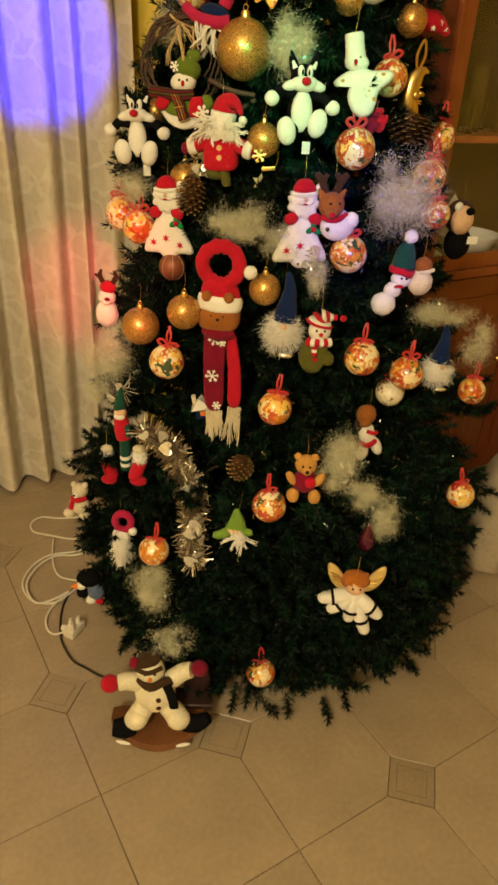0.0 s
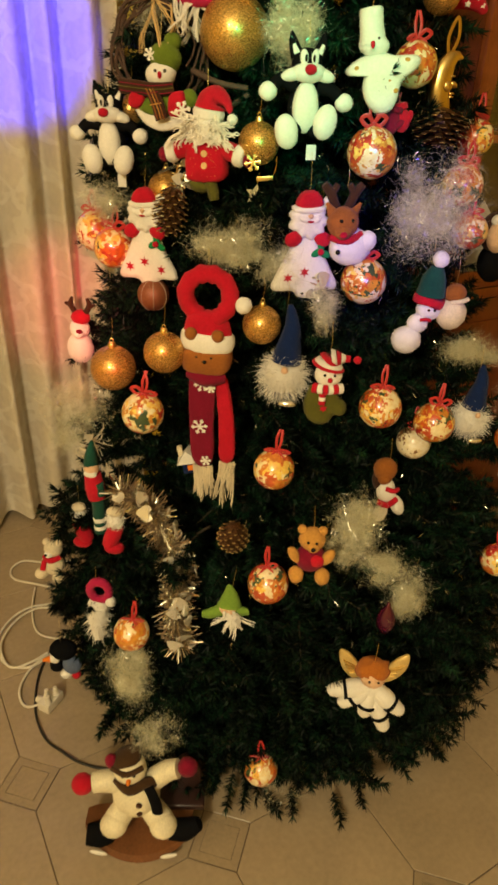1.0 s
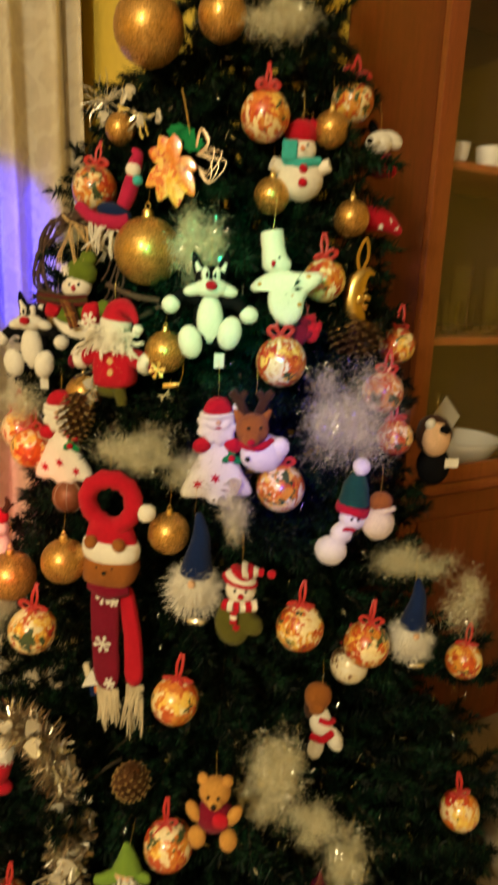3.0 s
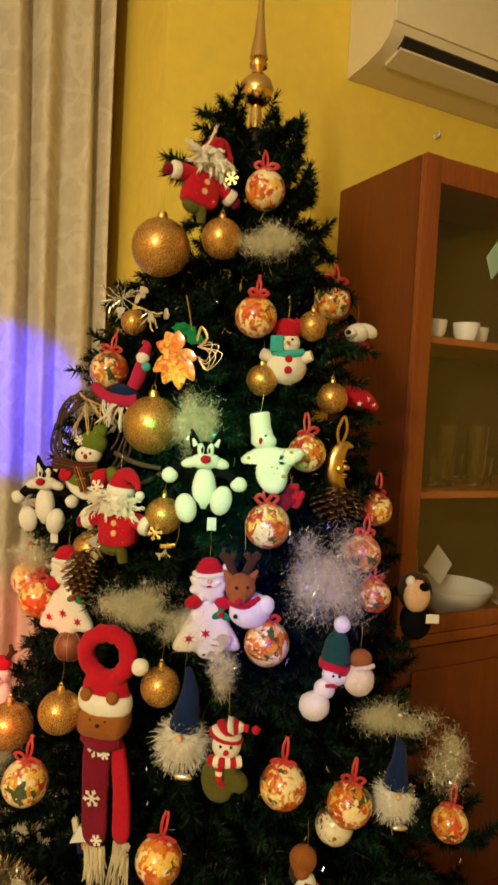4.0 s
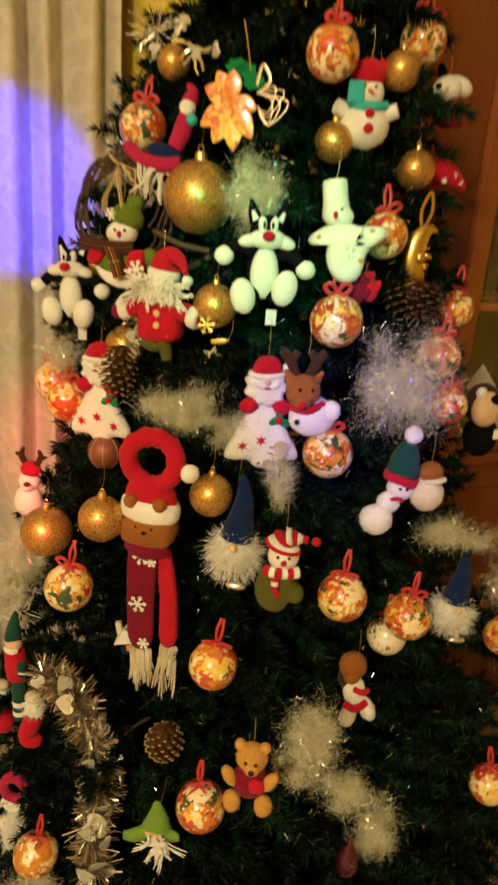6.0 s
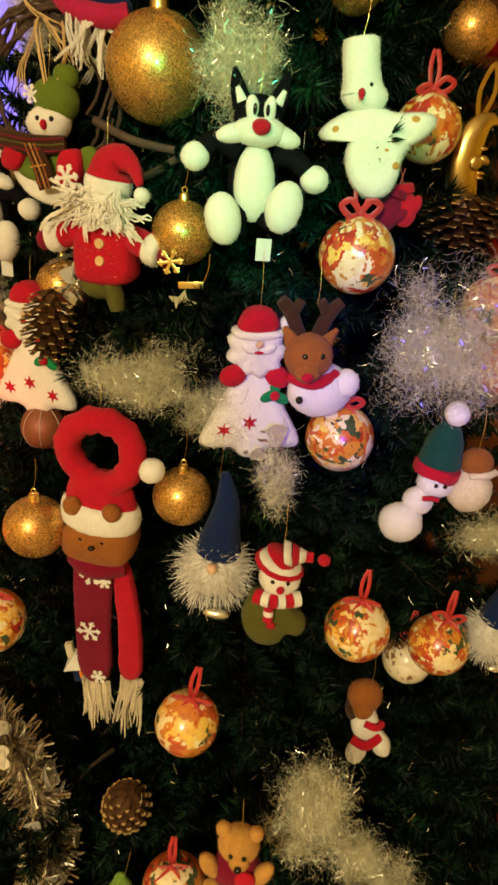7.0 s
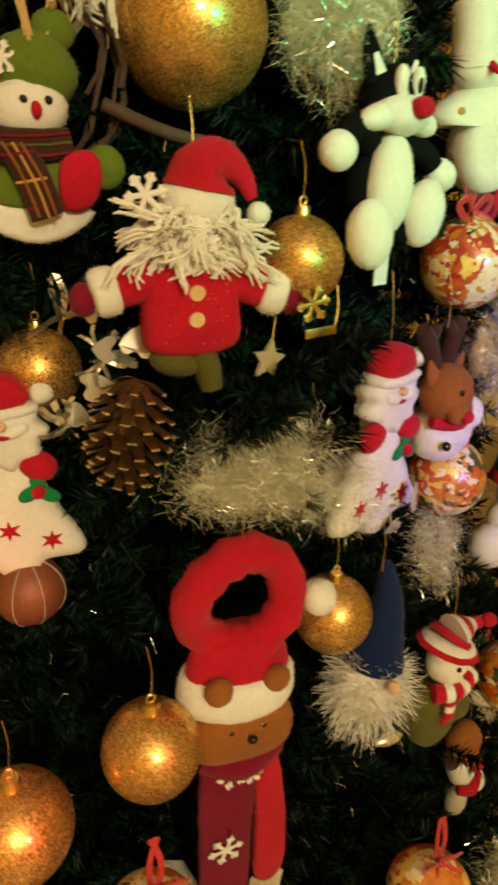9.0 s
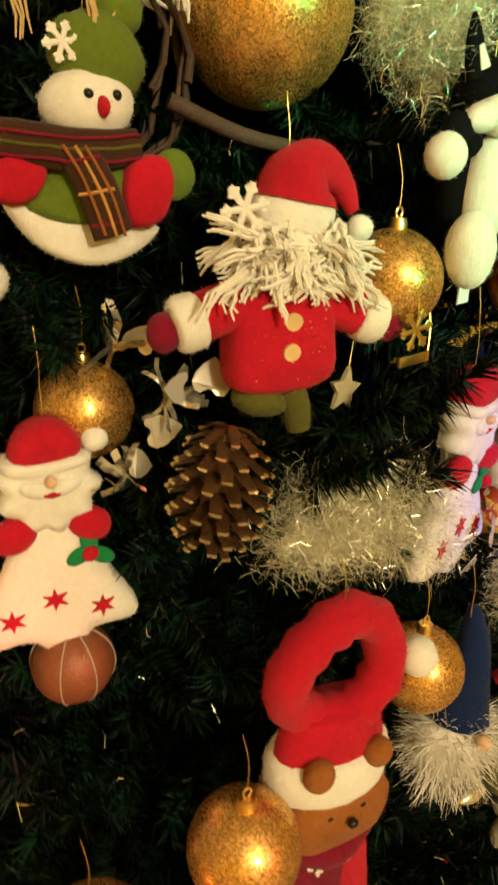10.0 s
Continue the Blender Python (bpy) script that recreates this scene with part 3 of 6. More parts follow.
for tilt in (-18, 62, 110):
    m = pose(0, 0, 0, 0, 0, tilt)
    part("seam", Form().rod([m @ Vector((30.4 * math.cos(a), 0, 30.4 * math.sin(a))) for a in [i * math.pi / 20 for i in range(40)]], 0.7, FROST, 6, closed=True), copper, "frosted white cord")

# ---- pine cones ----


def pine_cone(x, y, z, r, length, tip=0, lean=0):
    f = Form()
    f.rod([(0, 0, length / 2), (0, 0, 0), (0, 0, -length / 2)], [r * 0.35, r * 0.5, r * 0.15], CONE, 8)
    n = 84
    for i in range(n):
        t = (i + 0.5) / n
        a = i * 2.39996
        w = math.sin(math.pi * (0.14 + 0.76 * (1 - t))) ** 0.6
        zz = length * (t - 0.5)
        q = Vector((math.cos(a), math.sin(a), 0))
        root = q * (r * 0.2 * w) + Vector((0, 0, zz + length * 0.06))
        mid = q * (r * 0.68 * w) + Vector((0, 0, zz + length * 0.035))
        tipp = q * (r * 1.1 * w) + Vector((0, 0, zz - length * 0.035))
        s = q.cross(Vector((0, 0, 1))) * (r * 0.17 * (0.5 + 0.5 * w))
        up = Vector((0, 0, length * 0.014))
        f.put([root - s * 0.4, root + s * 0.4, mid + s, mid - s, tipp + s * 0.7, tipp - s * 0.7, tipp + s * 0.6 - up, tipp - s * 0.6 - up, mid + s * 0.9 - up, mid - s * 0.9 - up, root - up],
              [(0, 1, 2, 3), (3, 2, 4, 5), (7, 6, 8, 9), (9, 8, 10), (4, 2, 8, 6), (3, 5, 7, 9), (2, 1, 10, 8), (0, 3, 9, 10)], CONE)
        f.put([tipp + s * 0.78 + up * 0.3, tipp - s * 0.78 + up * 0.3, tipp - s * 0.66 - up * 1.3, tipp + s * 0.66 - up * 1.3, tipp + q * 2.4 + s * 0.3 - up * 0.2, tipp + q * 2.4 - s * 0.3 - up * 0.6], [(0, 1, 5, 4), (1, 2, 5), (2, 3, 4, 5), (3, 0, 4)], GILT)
    return solid("pine_cone", f, "brown pine cone with gilded scale tips hanging on the tree", "pine cone", facing(x, y, z, 0, lean, tip), "pine cones on the tree", smooth=30)


pine_cone(0.623, 1.241, 1.216, 26, 70, 0, 8)
pine_cone(1.044, 1.097, 1.349, 42, 55)
pine_cone(0.645, 1.043, 0.687, 26, 48)

# ---- soft toys and felt figures, each one plain mesh ----


PLUSH = (WHITE, CREAMSNOW, CREAM, TAN, BROWN, RED, CRIMSON, GREEN, OLIVE, SKIN, BLUE, PINK, BLACK, LEAF, WOOL)


def fuzz(f, rng, length=2.2, every=5.0):
    """Short pile standing off the plush and felt faces, in millimetres."""
    k = f.unit / 0.001
    verts, faces, slots = [], [], []
    base = len(f.v)
    mid = Vector((0, 0, 0))
    for p in f.v:
        mid += Vector(p)
    mid /= max(1, len(f.v))
    wanted = {i for i, m in enumerate(f.mats) if m in PLUSH}
    for q, s in zip(list(f.f), list(f.k)):
        if s not in wanted:
            continue
        a, b, c = (Vector(f.v[q[0]]), Vector(f.v[q[1]]), Vector(f.v[q[2]]))
        d = Vector(f.v[q[-1]])
        n = (b - a).cross(c - a) + (c - a).cross(d - a)
        area = n.length / 2 * k * k
        if area < 1.2:
            continue
        n.normalize()
        if n.dot((a + c) / 2 - mid) < 0:
            n = -n
        want = area / every
        count = int(want) + (rng.random() < want % 1)
        for _ in range(min(count, 60)):
            u, v = rng.random(), rng.random()
            p = (a * (1 - u) + b * u) * (1 - v) + (d * (1 - u) + c * u) * v
            w = (n + Vector((rng.gauss(0, .5), rng.gauss(0, .5), rng.gauss(0, .5) - 0.2))).normalized()
            side = w.orthogonal().normalized() * (0.16 / k)
            e = p + w * (length * rng.uniform(0.5, 1.2) / k)
            o = base + len(verts)
            verts += [tuple(p - side), tuple(p + side), tuple(e)]
            faces.append((o, o + 1, o + 2))
            slots.append(s)
    f.v.extend(verts)
    f.f.extend(faces)
    f.k.extend(slots)


def toy(name, f, label, x, y, z, turn=0, lean=0, tip=0, group="", category="ornament"):
    # hand-sewn unevenness
    k = 0.0011 / f.unit * 0.8
    out = []
    for p in f.v:
        q = Vector(p) * (f.unit / 0.001)
        w = noise.noise_vector(q * 0.06 + Vector((x * 90, y * 90, z * 90)))
        out.append((p[0] + w.x * k, p[1] + w.y * k, p[2] + w.z * k))
    f.v = out
    fuzz(f, random.Random(int(x * 1000 + z * 100)))
    return solid(name, f, label, category, facing(x, y, z, turn, lean, tip), group or "soft ornaments on the tree", smooth=75)


def cord(f, z, length=45, x=0.0):
    return f.rod([(x, 0, z), (x + 1, 2, z + length * 0.5), (x, 6, z + length)], 0.32, GOLDCAP, 5)


def snowflake(f, x, y, z, r, mat, w=1.6):
    for i in range(6):
        a = i * math.pi / 3 + 0.2
        dx, dz = math.cos(a), math.sin(a)
        f.rod([(x, y, z), (x + dx * r, y, z + dz * r)], w, mat, 6, 0.6)
        for s in (-1, 1):
            b = a + s * 0.8
            f.rod([(x + dx * r * 0.6, y, z + dz * r * 0.6), (x + dx * r * 0.6 + math.cos(b) * r * 0.32, y, z + dz * r * 0.6 + math.sin(b) * r * 0.32)], w * 0.8, mat, 5, 0.6)
    return f


def star(r, inner=0.5, n=5, turn=90.0):
    return [((r if i % 2 == 0 else r * inner) * math.cos(radians(turn + i * 180 / n)), (r if i % 2 == 0 else r * inner) * math.sin(radians(turn + i * 180 / n))) for i in range(2 * n)]


def shifted(outline, x, z, s=1.0):
    return [(a * s + x, b * s + z) for a, b in outline]


def oval(rx, rz, n=16, scallop=0.0, waves=8):
    return [((rx * (1 + scallop * math.cos(waves * t))) * math.cos(t), (rz * (1 + scallop * math.cos(waves * t))) * math.sin(t)) for t in [2 * math.pi * i / n for i in range(n)]]


def strands(f, rng, n, place, way, length, width, mat, wobble=0.25, spread=(10, 4, 3), curl=0.34):
    """Loose wool in clumps of threads that hang from about a place."""
    for _ in range(max(1, n // 4)):
        p = Vector(place) + Vector([rng.uniform(-s, s) for s in spread])
        d = Vector(way) + Vector((rng.gauss(0, wobble), rng.gauss(0, wobble * 0.6), rng.gauss(0, wobble * 0.6)))
        ln = length * rng.uniform(0.6, 1.15)
        pts = [p]
        for k in range(8):
            d = d + Vector((rng.gauss(0, curl), rng.gauss(0, curl * 0.6), rng.gauss(0, curl * 0.5) - 0.06))
            pts.append(pts[-1] + d.normalized() * ln / 8)
        u = Vector((rng.gauss(0, 1), rng.gauss(0, 1), rng.gauss(0, 1))).normalized()
        for _ in range(4):
            off = Vector((rng.gauss(0, 1.3), rng.gauss(0, 1.2), rng.gauss(0, 1.0)))
            far = off + Vector((rng.gauss(0, 2.6), rng.gauss(0, 1.6), rng.gauss(0, 2.2)))
            ph, crimp = rng.uniform(0, 6), rng.uniform(1.0, 2.4) * curl
            f.rod([q + off.lerp(far, i / 8) + u * (crimp * 2.2 * math.sin(ph + 2.3 * i)) for i, q in enumerate(pts)], [width] * 7 + [width * 0.8, width * 0.5], mat, 4)
    return f


def santa_doll(x, y, z, turn=0, lean=0, flake=True):
    f, rng = Form(0.00088), random.Random(int(x * 1000))
    f.slab([(-37, -33), (-28, -38), (4, -39), (34, -33), (41, -20), (37, 4), (35, 24), (24, 34), (-22, 34), (-36, 25), (-38, 0)], 38, RED, puff=0.45)
    for s in (-1, 1):
        f.rod([(s * 24, 0, 22), (s * 44, -3, 17), (s * 60, -5, 12)], [16, 16, 15], RED, 14)
        f.lathe_along((s * 55, -5, 13), (s * 74, -6, 8), 18, WHITE)
        f.ball((s * 80, -6, 5), (11, 11, 13), CRIMSON)
    f.ball((2, -2, 58), (29, 21, 28), WHITE).ball((2, -9, 48), (34, 13, 18), WHITE, lump=0.3)
    f.lathe_along((3, -2, 64), (5, -2, 86), 28, WHITE, 0.8)
    f.rod([(6, 0, 84), (9, 0, 96), (20, 0, 104), (36, -2, 96), (46, -5, 78)], [27, 23, 16, 9, 4], RED, 14)
    f.ball((50, -8, 68), 9, WHITE, lump=0.06)
    strands(f, rng, 110, (-6, -19, 60), (-1.0, -0.1, -0.25), 52, 1.25, WOOL, 0.28, (18, 5, 12), 0.42)
    strands(f, rng, 100, (12, -19, 57), (0.9, -0.1, -0.5), 48, 1.25, WOOL, 0.28, (16, 5, 12), 0.42)
    strands(f, rng, 110, (3, -20, 62), (0, -0.25, -1), 34, 1.25, WOOL, 0.4, (26, 4, 12), 0.42)
    for _ in range(46):
        gx, gz = rng.uniform(-26, 28), rng.uniform(-28, 26)
        c, e = Vector((gx, -19.2, gz)), Vector((rng.gauss(0, 1), rng.gauss(0, 0.4), rng.gauss(0, 1))).normalized() * 0.8
        f.put([c + e, c - e, c + Vector((e.z, -0.5, -e.x))], [(0, 1, 2)], GOLDCAP)
    for bz in (12, -8):
        f.rod([(2, -17, bz), (2, -21, bz)], [6.5, 6], BUTTON, 12)
    f.ball((-12, -4, -44), (21, 14, 12), OLIVE, (0, 12, 0))
    f.rod([(8, -4, -36), (14, -5, -50), (18, -6, -68)], [12, 11, 8], OLIVE, 12)
    if flake:
        snowflake(f, -36, -24, 80, 15, WHITE, 2.3)
    cord(f, 100)
    return toy("santa_doll", f, "red felt Santa doll with woolly white beard and wooden buttons", x, y, z, turn, lean, group="Santa dolls")


santa_doll(0.684, 1.233, 1.293, -8)
santa_doll(0.822, 1.263, 1.905, 42, 14, False)


def snowman_on_moon(x, y, z):
    f = Form(0.00088)
    moon = [(58 * math.cos(a), 58 * math.sin(a)) for a in [radians(195 + i * 15) for i in range(10)]]
    f.slab(moon, 20, WHITE, (0, 0, 8))
    f.slab([(-50, -12), (-30, -24), (0, -26), (30, -22), (48, -6), (30, 10), (0, 16), (-30, 10)], 28, GREEN)
    f.slab([(-64, -10), (-40, -14), (-26, 6), (-34, 24), (-56, 18)], 30, RED, (0, -6, 0), 0.5)
    f.slab([(18, -26), (42, -24), (52, 2), (46, 22), (22, 18), (16, 0)], 32, RED, (0, -8, 0), 0.5)
    f.ball((54, -5, 8), (16, 9, 16), GREEN)
    f.ball((0, -3, 46), (29, 22, 22), WHITE, (0, -10, 0))
    f.ball((8, 2, 72), (30, 24, 26), GREEN, (0, 14, 0), lump=0.1)
    f.ball((22, 2, 98), (16, 12, 14), GREEN)
    f.ball((4, -24, 44), (4, 6, 6), RED)
    f.ball((13, -22, 51), 3, BEAD)
    f.ball((-4, -23, 50), 3, BEAD)
    f.rod([(-78, -8, 24), (-44, -16, 22), (-10, -21, 20), (28, -15, 24)], [13, 13, 12, 10], DARKBROWN, 12, 0.5)
    f.rod([(-14, -22, 22), (-2, -26, 0), (8, -25, -28)], [12, 13, 13], DARKBROWN, 12, 0.4)
    for off in (-7, 0, 6):
        f.rod([(-14 + off, -27.5, 22), (-2 + off, -31.6, 0), (8 + off, -30.6, -28)], 1.1, BROWN if off else TAN, 5)
        f.rod([(-78, -14.8, 24 + off), (-44, -22.8, 22 + off), (-10, -27.2, 20 + off), (28, -20.4, 24 + off)], 1.0, CRIMSON if off else OLIVE, 5)
    for t in (0.15, 0.5, 0.85):
        x1, y1, z1 = -14 + 22 * t, -27.5 - 4 * math.sin(3 * t), 22 - 50 * t
        f.rod([(x1 - 11, y1 + 2, z1 - 2), (x1, y1 - 0.4, z1), (x1 + 11, y1 + 2, z1 + 2)], 1.1, TAN if t == 0.5 else CRIMSON, 5)
    snowflake(f, -16, -16, 76, 11, WHITE, 1.8)
    cord(f, 96)
    return toy("snowman_figure", f, "felt snowman in green hat and checked scarf on white crescent", x, y, z, 0, 0)


snowman_on_moon(0.656, 1.340, 1.370)


def twig_wreath(x, y, z):
    f, rng = Form(), random.Random(3)
    for k in range(13):
        a0, span = rng.uniform(0, 6.3), rng.uniform(1.6, 4.2)
        rr, oy = rng.uniform(58, 84), rng.uniform(-10, 14)
        pts = [((rr + 5 * math.sin(5 * a + k)) * math.cos(a), oy + 6 * math.sin(3 * a), (rr + 5 * math.sin(5 * a + k)) * math.sin(a)) for a in [a0 + span * i / 14 for i in range(15)]]
        w = rng.uniform(1.2, 4.5)
        f.rod(pts, [w * (1 - 0.4 * i / 14) for i in range(15)], TWIG_BARK, 6)
    f.rod([(62, -14, -26), (108, -18, -42), (156, -16, -48)], [5, 4.8, 4.4], TWIG_BARK, 7)
    f.rod([(104, -12, -84), (132, -16, -72), (158, -17, -56)], [4, 4.4, 4.2], TWIG_BARK, 7)
    strands(f, rng, 22, (10, -16, 70), (0.5, -0.2, -0.9), 70, 0.8, BUTTON, 0.4, (30, 6, 12))
    return solid("twig_wreath", f, "small wreath of twisted brown twigs with straw ties", "wreath", facing(x, y, z, 0), smooth=60)


TWIG_BARK = material("vine_bark", (0.065, 0.033, 0.021), 0.8, 0, 0.4, 60, 0.5, 300)
twig_wreath(0.661, 1.364, 1.443)


def santa_tree(x, y, z, turn):
    f = Form()
    f.slab([(-16, 28), (16, 28), (26, 0), (40, -30), (60, -62), (56, -74), (26, -70), (16, -86), (-8, -88), (-18, -72), (-52, -76), (-58, -64), (-40, -30), (-26, 0)], 20, WHITE)
    f.slab(shifted(oval(31, 30, 64, 0.10, 9), 0, 42), 26, WHITE, (0, -3, 0))
    f.ball((-9, -15, 46), (11, 5, 6), WHITE, (0, 20, 0)).ball((9, -15, 46), (11, 5, 6), WHITE, (0, -20, 0)).ball((0, -18, 51), (4, 4, 4), SKIN)
    f.slab([(-26, 62), (-8, 59), (24, 64), (18, 82), (2, 90), (-16, 84)], 26, RED, (0, -4, 0))
    f.slab([(-29, 56), (-8, 53), (28, 58), (27, 67), (-8, 63), (-28, 66)], 28, WHITE, (0, -5, 0))
    f.ball((30, -6, 72), 9, WHITE)
    f.rod([(-12, -17, 46), (0, -18, 42), (12, -17, 46)], [1.5, 2, 1.5], RED, 5)
    for s in (-1, 1):
        f.ball((s * 24, -10, 14), (15, 9, 12), RED, (0, s * 25, 0))
    for dx, dz, r in ((16, -8, -30), (30, -10, 30), (22, 2, 80)):
        f.ball((dx, -12, dz), (10, 3, 6), HOLLY, (0, r, 0))
    f.ball((22, -15, -6), 5.5, RED)
    for dx, dz in ((-30, -50), (30, -52), (-2, -40)):
        f.slab(shifted(star(9, 0.4, 6), dx, dz), 3, RED, (0, -10, 0), 0)
    cord(f, 88, 55)
    return toy("felt_santa_tree", f, "white felt Santa tree figure with holly and red stars", x, y, z, turn, group="felt Santa trees")


santa_tree(0.630, 1.365, 1.148, 0)
santa_tree(0.813, 1.124, 1.170, 14)


def plush_cat(x, y, z, turn, lean, up):
    """A sitting cat with long limbs, in one piece."""
    f = Form()
    f.ball((0, 8, -8), (25, 18, 38), BLACK)
    f.ball((0, -6, -8), (20, 16, 36), WHITE)
    f.ball((0, 2, 46), (24, 21, 24), BLACK)
    f.ball((0, -11, 38), (26, 15, 14), WHITE, lump=0.08).ball((-22, -9, 35), (19, 10, 9), WHITE, (0, -14, 0)).ball((22, -9, 35), (19, 10, 9), WHITE, (0, 14, 0))
    for s in (-1, 1):
        f.ball((s * 8, -15, 56), (6, 5, 12), WHITE, (0, s * 8, 0))
        f.ball((s * 6, -20, 56), (2, 2, 5), BEAD)
        f.rod([(s * 15, 2, 58), (s * 22, 4, 76), (s * 25, 5, 90)], [11, 7, 1.5], BLACK, 10, 0.6)
        f.rod([(s * 17, -3, 62), (s * 22, -1, 74)], [5, 2], WHITE, 8, 0.5)
        f.rod([(s * 18, 2, 20), (s * 38, -2, 22 + up * s), (s * 50, -6, 12 + up * s)], [11, 10, 9], BLACK, 10)
        f.ball((s * 58, -8, 6 + up * s), (14, 12, 13), WHITE)
        f.rod([(s * 12, -4, -36), (s * 22, -10, -42)], [12, 11], BLACK, 10)
        f.ball((s * 29, -18, -34 + s * up * -1.2), (18, 15, 25), WHITE, (0, s * 12, 0))
    f.ball((0, -28, 42), (9, 8, 7), RED)
    f.box((8, 4, -82), (24, 5, -60), WHITE)
    cord(f, 70, 40)
    return toy("plush_cat", f, "black and white plush cat with a red nose", x, y, z, turn, lean, group="plush cats")


plush_cat(0.603, 1.452, 1.307, 5, 0, 0)
plush_cat(0.804, 1.143, 1.382, 12, 0, -6)


def tall_hat_snowman(x, y, z):
    f = Form()
    f.rod([(-20, 0, 22), (-25, 0, 42), (-30, 0, 62), (-31, 0, 66)], [20, 17, 17, 13], WHITE, 14)
    f.ball((-17, -2, 20), (22, 17, 16), WHITE, lump=0.08)
    f.rod([(-20, -15, 24), (-19, -22, 20), (-18, -27, 16)], [4, 3, 1], RED, 7)
    f.ball((-27, -14, 29), 2.5, BEAD)
    f.ball((-13, -15, 29), 2.5, BEAD)
    f.slab([(-56, -14), (-48, -26), (-22, -10), (-26, -40), (-8, -66), (16, -70), (30, -54), (30, -20), (50, -4), (56, 10), (44, 16), (16, 10), (-4, 14), (-30, 6)], 34, WHITE)
    for dx, dz in ((8, -2), (34, 6), (24, -34), (2, -48), (14, -22), (-36, -12)):
        f.ball((dx, -14, dz), (5, 3, 4), TAN)
    cord(f, 62, 50, -29)
    return toy("plush_snowman", f, "white plush snowman with a tall hat and brown spots", x, y, z, -8, 4)


tall_hat_snowman(0.906, 1.094, 1.437)


def mitten(x, y, z, mat, lean):
    f = Form().ball((0, 0, 0), (13, 9, 19), mat).ball((11, -2, 2), (6, 6, 10), mat, (0, 30, 0)).rod([(0, 0, 16), (0, 0, 24)], [11, 10], mat, 12).rod([(0, 0, 22), (-2, 2, 44)], 0.8, RIBBON, 5)
    return toy("mitten", f, "small red felt mitten on a cord", x, y, z, 0, lean, group="felt mittens")


mitten(0.937, 1.094, 1.356, CRIMSON, 15)
mitten(0.952, 1.089, 1.361, RED, -12)


def round_snowman(x, y, z):
    f = Form()
    f.ball((0, 0, -22), (38, 28, 32), WHITE, lump=0.06)
    f.ball((0, -2, 22), (24, 20, 21), WHITE)
    f.ball((-2, 0, 46), (26, 22, 22), RED)
    f.rod([(12, 0, 60), (26, -4, 56), (30, -8, 44)], [10, 7, 4], RED, 8)
    f.rod([(-26, -4, 4), (0, -20, 0), (28, -4, 6)], 8, AQUA, 10)
    f.box((-32, -24, 4), (-8, -16, 34), AQUA, 2)
    for bz in (-8, -28):
        f.ball((2, -27, bz), (7, 4, 7), RED)
    for s in (-1, 1):
        f.rod([(s * 30, 0, -4), (s * 46, -6, 2)], [12, 10], WHITE, 10)
        f.ball((s * 8, -20, 28), 2.5, BEAD)
    f.rod([(0, -20, 22), (2, -34, 20)], [4, 1], ORANGE, 7)
    cord(f, 66)
    return toy("plush_snowman", f, "round white plush snowman with red hat and aqua scarf", x, y, z)


AQUA = felt("aqua_felt", (0.05, 0.42, 0.40))
round_snowman(0.974, 1.181, 1.612)


def cutout_bouquet(x, y, z):
    f, rng = Form(), random.Random(8)
    for k, (turn, ln, w) in enumerate(((-2.6, 62, 15), (-2.1, 66, 17), (-1.6, 70, 17), (-1.1, 62, 15), (2.7, 48, 15), (2.1, 46, 14), (1.5, 40, 14), (-0.4, 40, 13))):
        ux, uz = math.cos(turn), math.sin(turn)
        leaf = [(0.0, 0.25), (0.3, 0.9), (0.6, 1.0), (0.85, 0.5), (1.0, 0.0), (0.85, -0.5), (0.6, -1.0), (0.3, -0.9), (0.0, -0.25)]
        f.slab([(-4 + ux * t * ln - uz * h * w, 2 + uz * t * ln + ux * h * w) for t, h in leaf], 4, FLAME, (0, -2.5 * (k % 4), 0), 0.35)
    for cx, cz, a in ((14, 40, 0.5), (26, 24, -0.2), (2, 46, 1.2)):
        f.slab([(cx + r * math.cos(t + a), cz + 0.6 * r * math.sin(t + a)) for t, r in [(i * math.pi / 7, 20 if i % 2 == 0 else 14) for i in range(14)]], 3, HOLLY, (0, 3, 0), 0.2)
    for k in range(5):
        a = rng.uniform(-1, 1)
        f.rod([(30, 2, 10), (52 + 6 * k, 0, 4 + 12 * a), (46, 0, -26 + 10 * a), (28, 2, -6)], 0.8, BRONZE, 5, 0.4)
    f.rod([(22, 2, 40), (18, 4, 78), (14, 6, 104)], 1.3, GOLDCAP, 5)
    f.rod([(34, 2, 10), (50, 0, 24), (40, 0, 44), (30, 2, 20)], 2.6, BRONZE, 6, 0.25)
    return solid("cutout_bouquet", f, "yellow and orange painted cut-out with holly leaves and gold ribbon", "ornament", facing(x, y, z, 0, -6), smooth=50)


FLAME = paper_ball("painted_card", [(0.78, 0.40, 0.05), (0.74, 0.22, 0.03), (0.80, 0.52, 0.12), (0.64, 0.13, 0.03), (0.76, 0.34, 0.06)])
cutout_bouquet(0.791, 1.244, 1.604)


def puppy(x, y, z):
    f = Form()
    f.ball((0, 0, 0), (24, 22, 20), WHITE).ball((-18, -14, -2), (13, 12, 10), WHITE).ball((-26, -22, -2), (6, 5, 5), BEAD)
    f.ball((22, -2, 6), (22, 12, 13), WHITE, (0, 25, 0)).ball((-12, 2, 22), (8, 6, 16), BLACK, (0, -20, 0))
    f.ball((8, 6, -34), (24, 18, 24), CRIMSON).ball((20, -8, -42), (14, 12, 16), RED)
    return toy("plush_dog", cord(f, 20), "white plush dog in a red jacket with a black nose", x, y, z)


puppy(1.162, 1.225, 1.674)


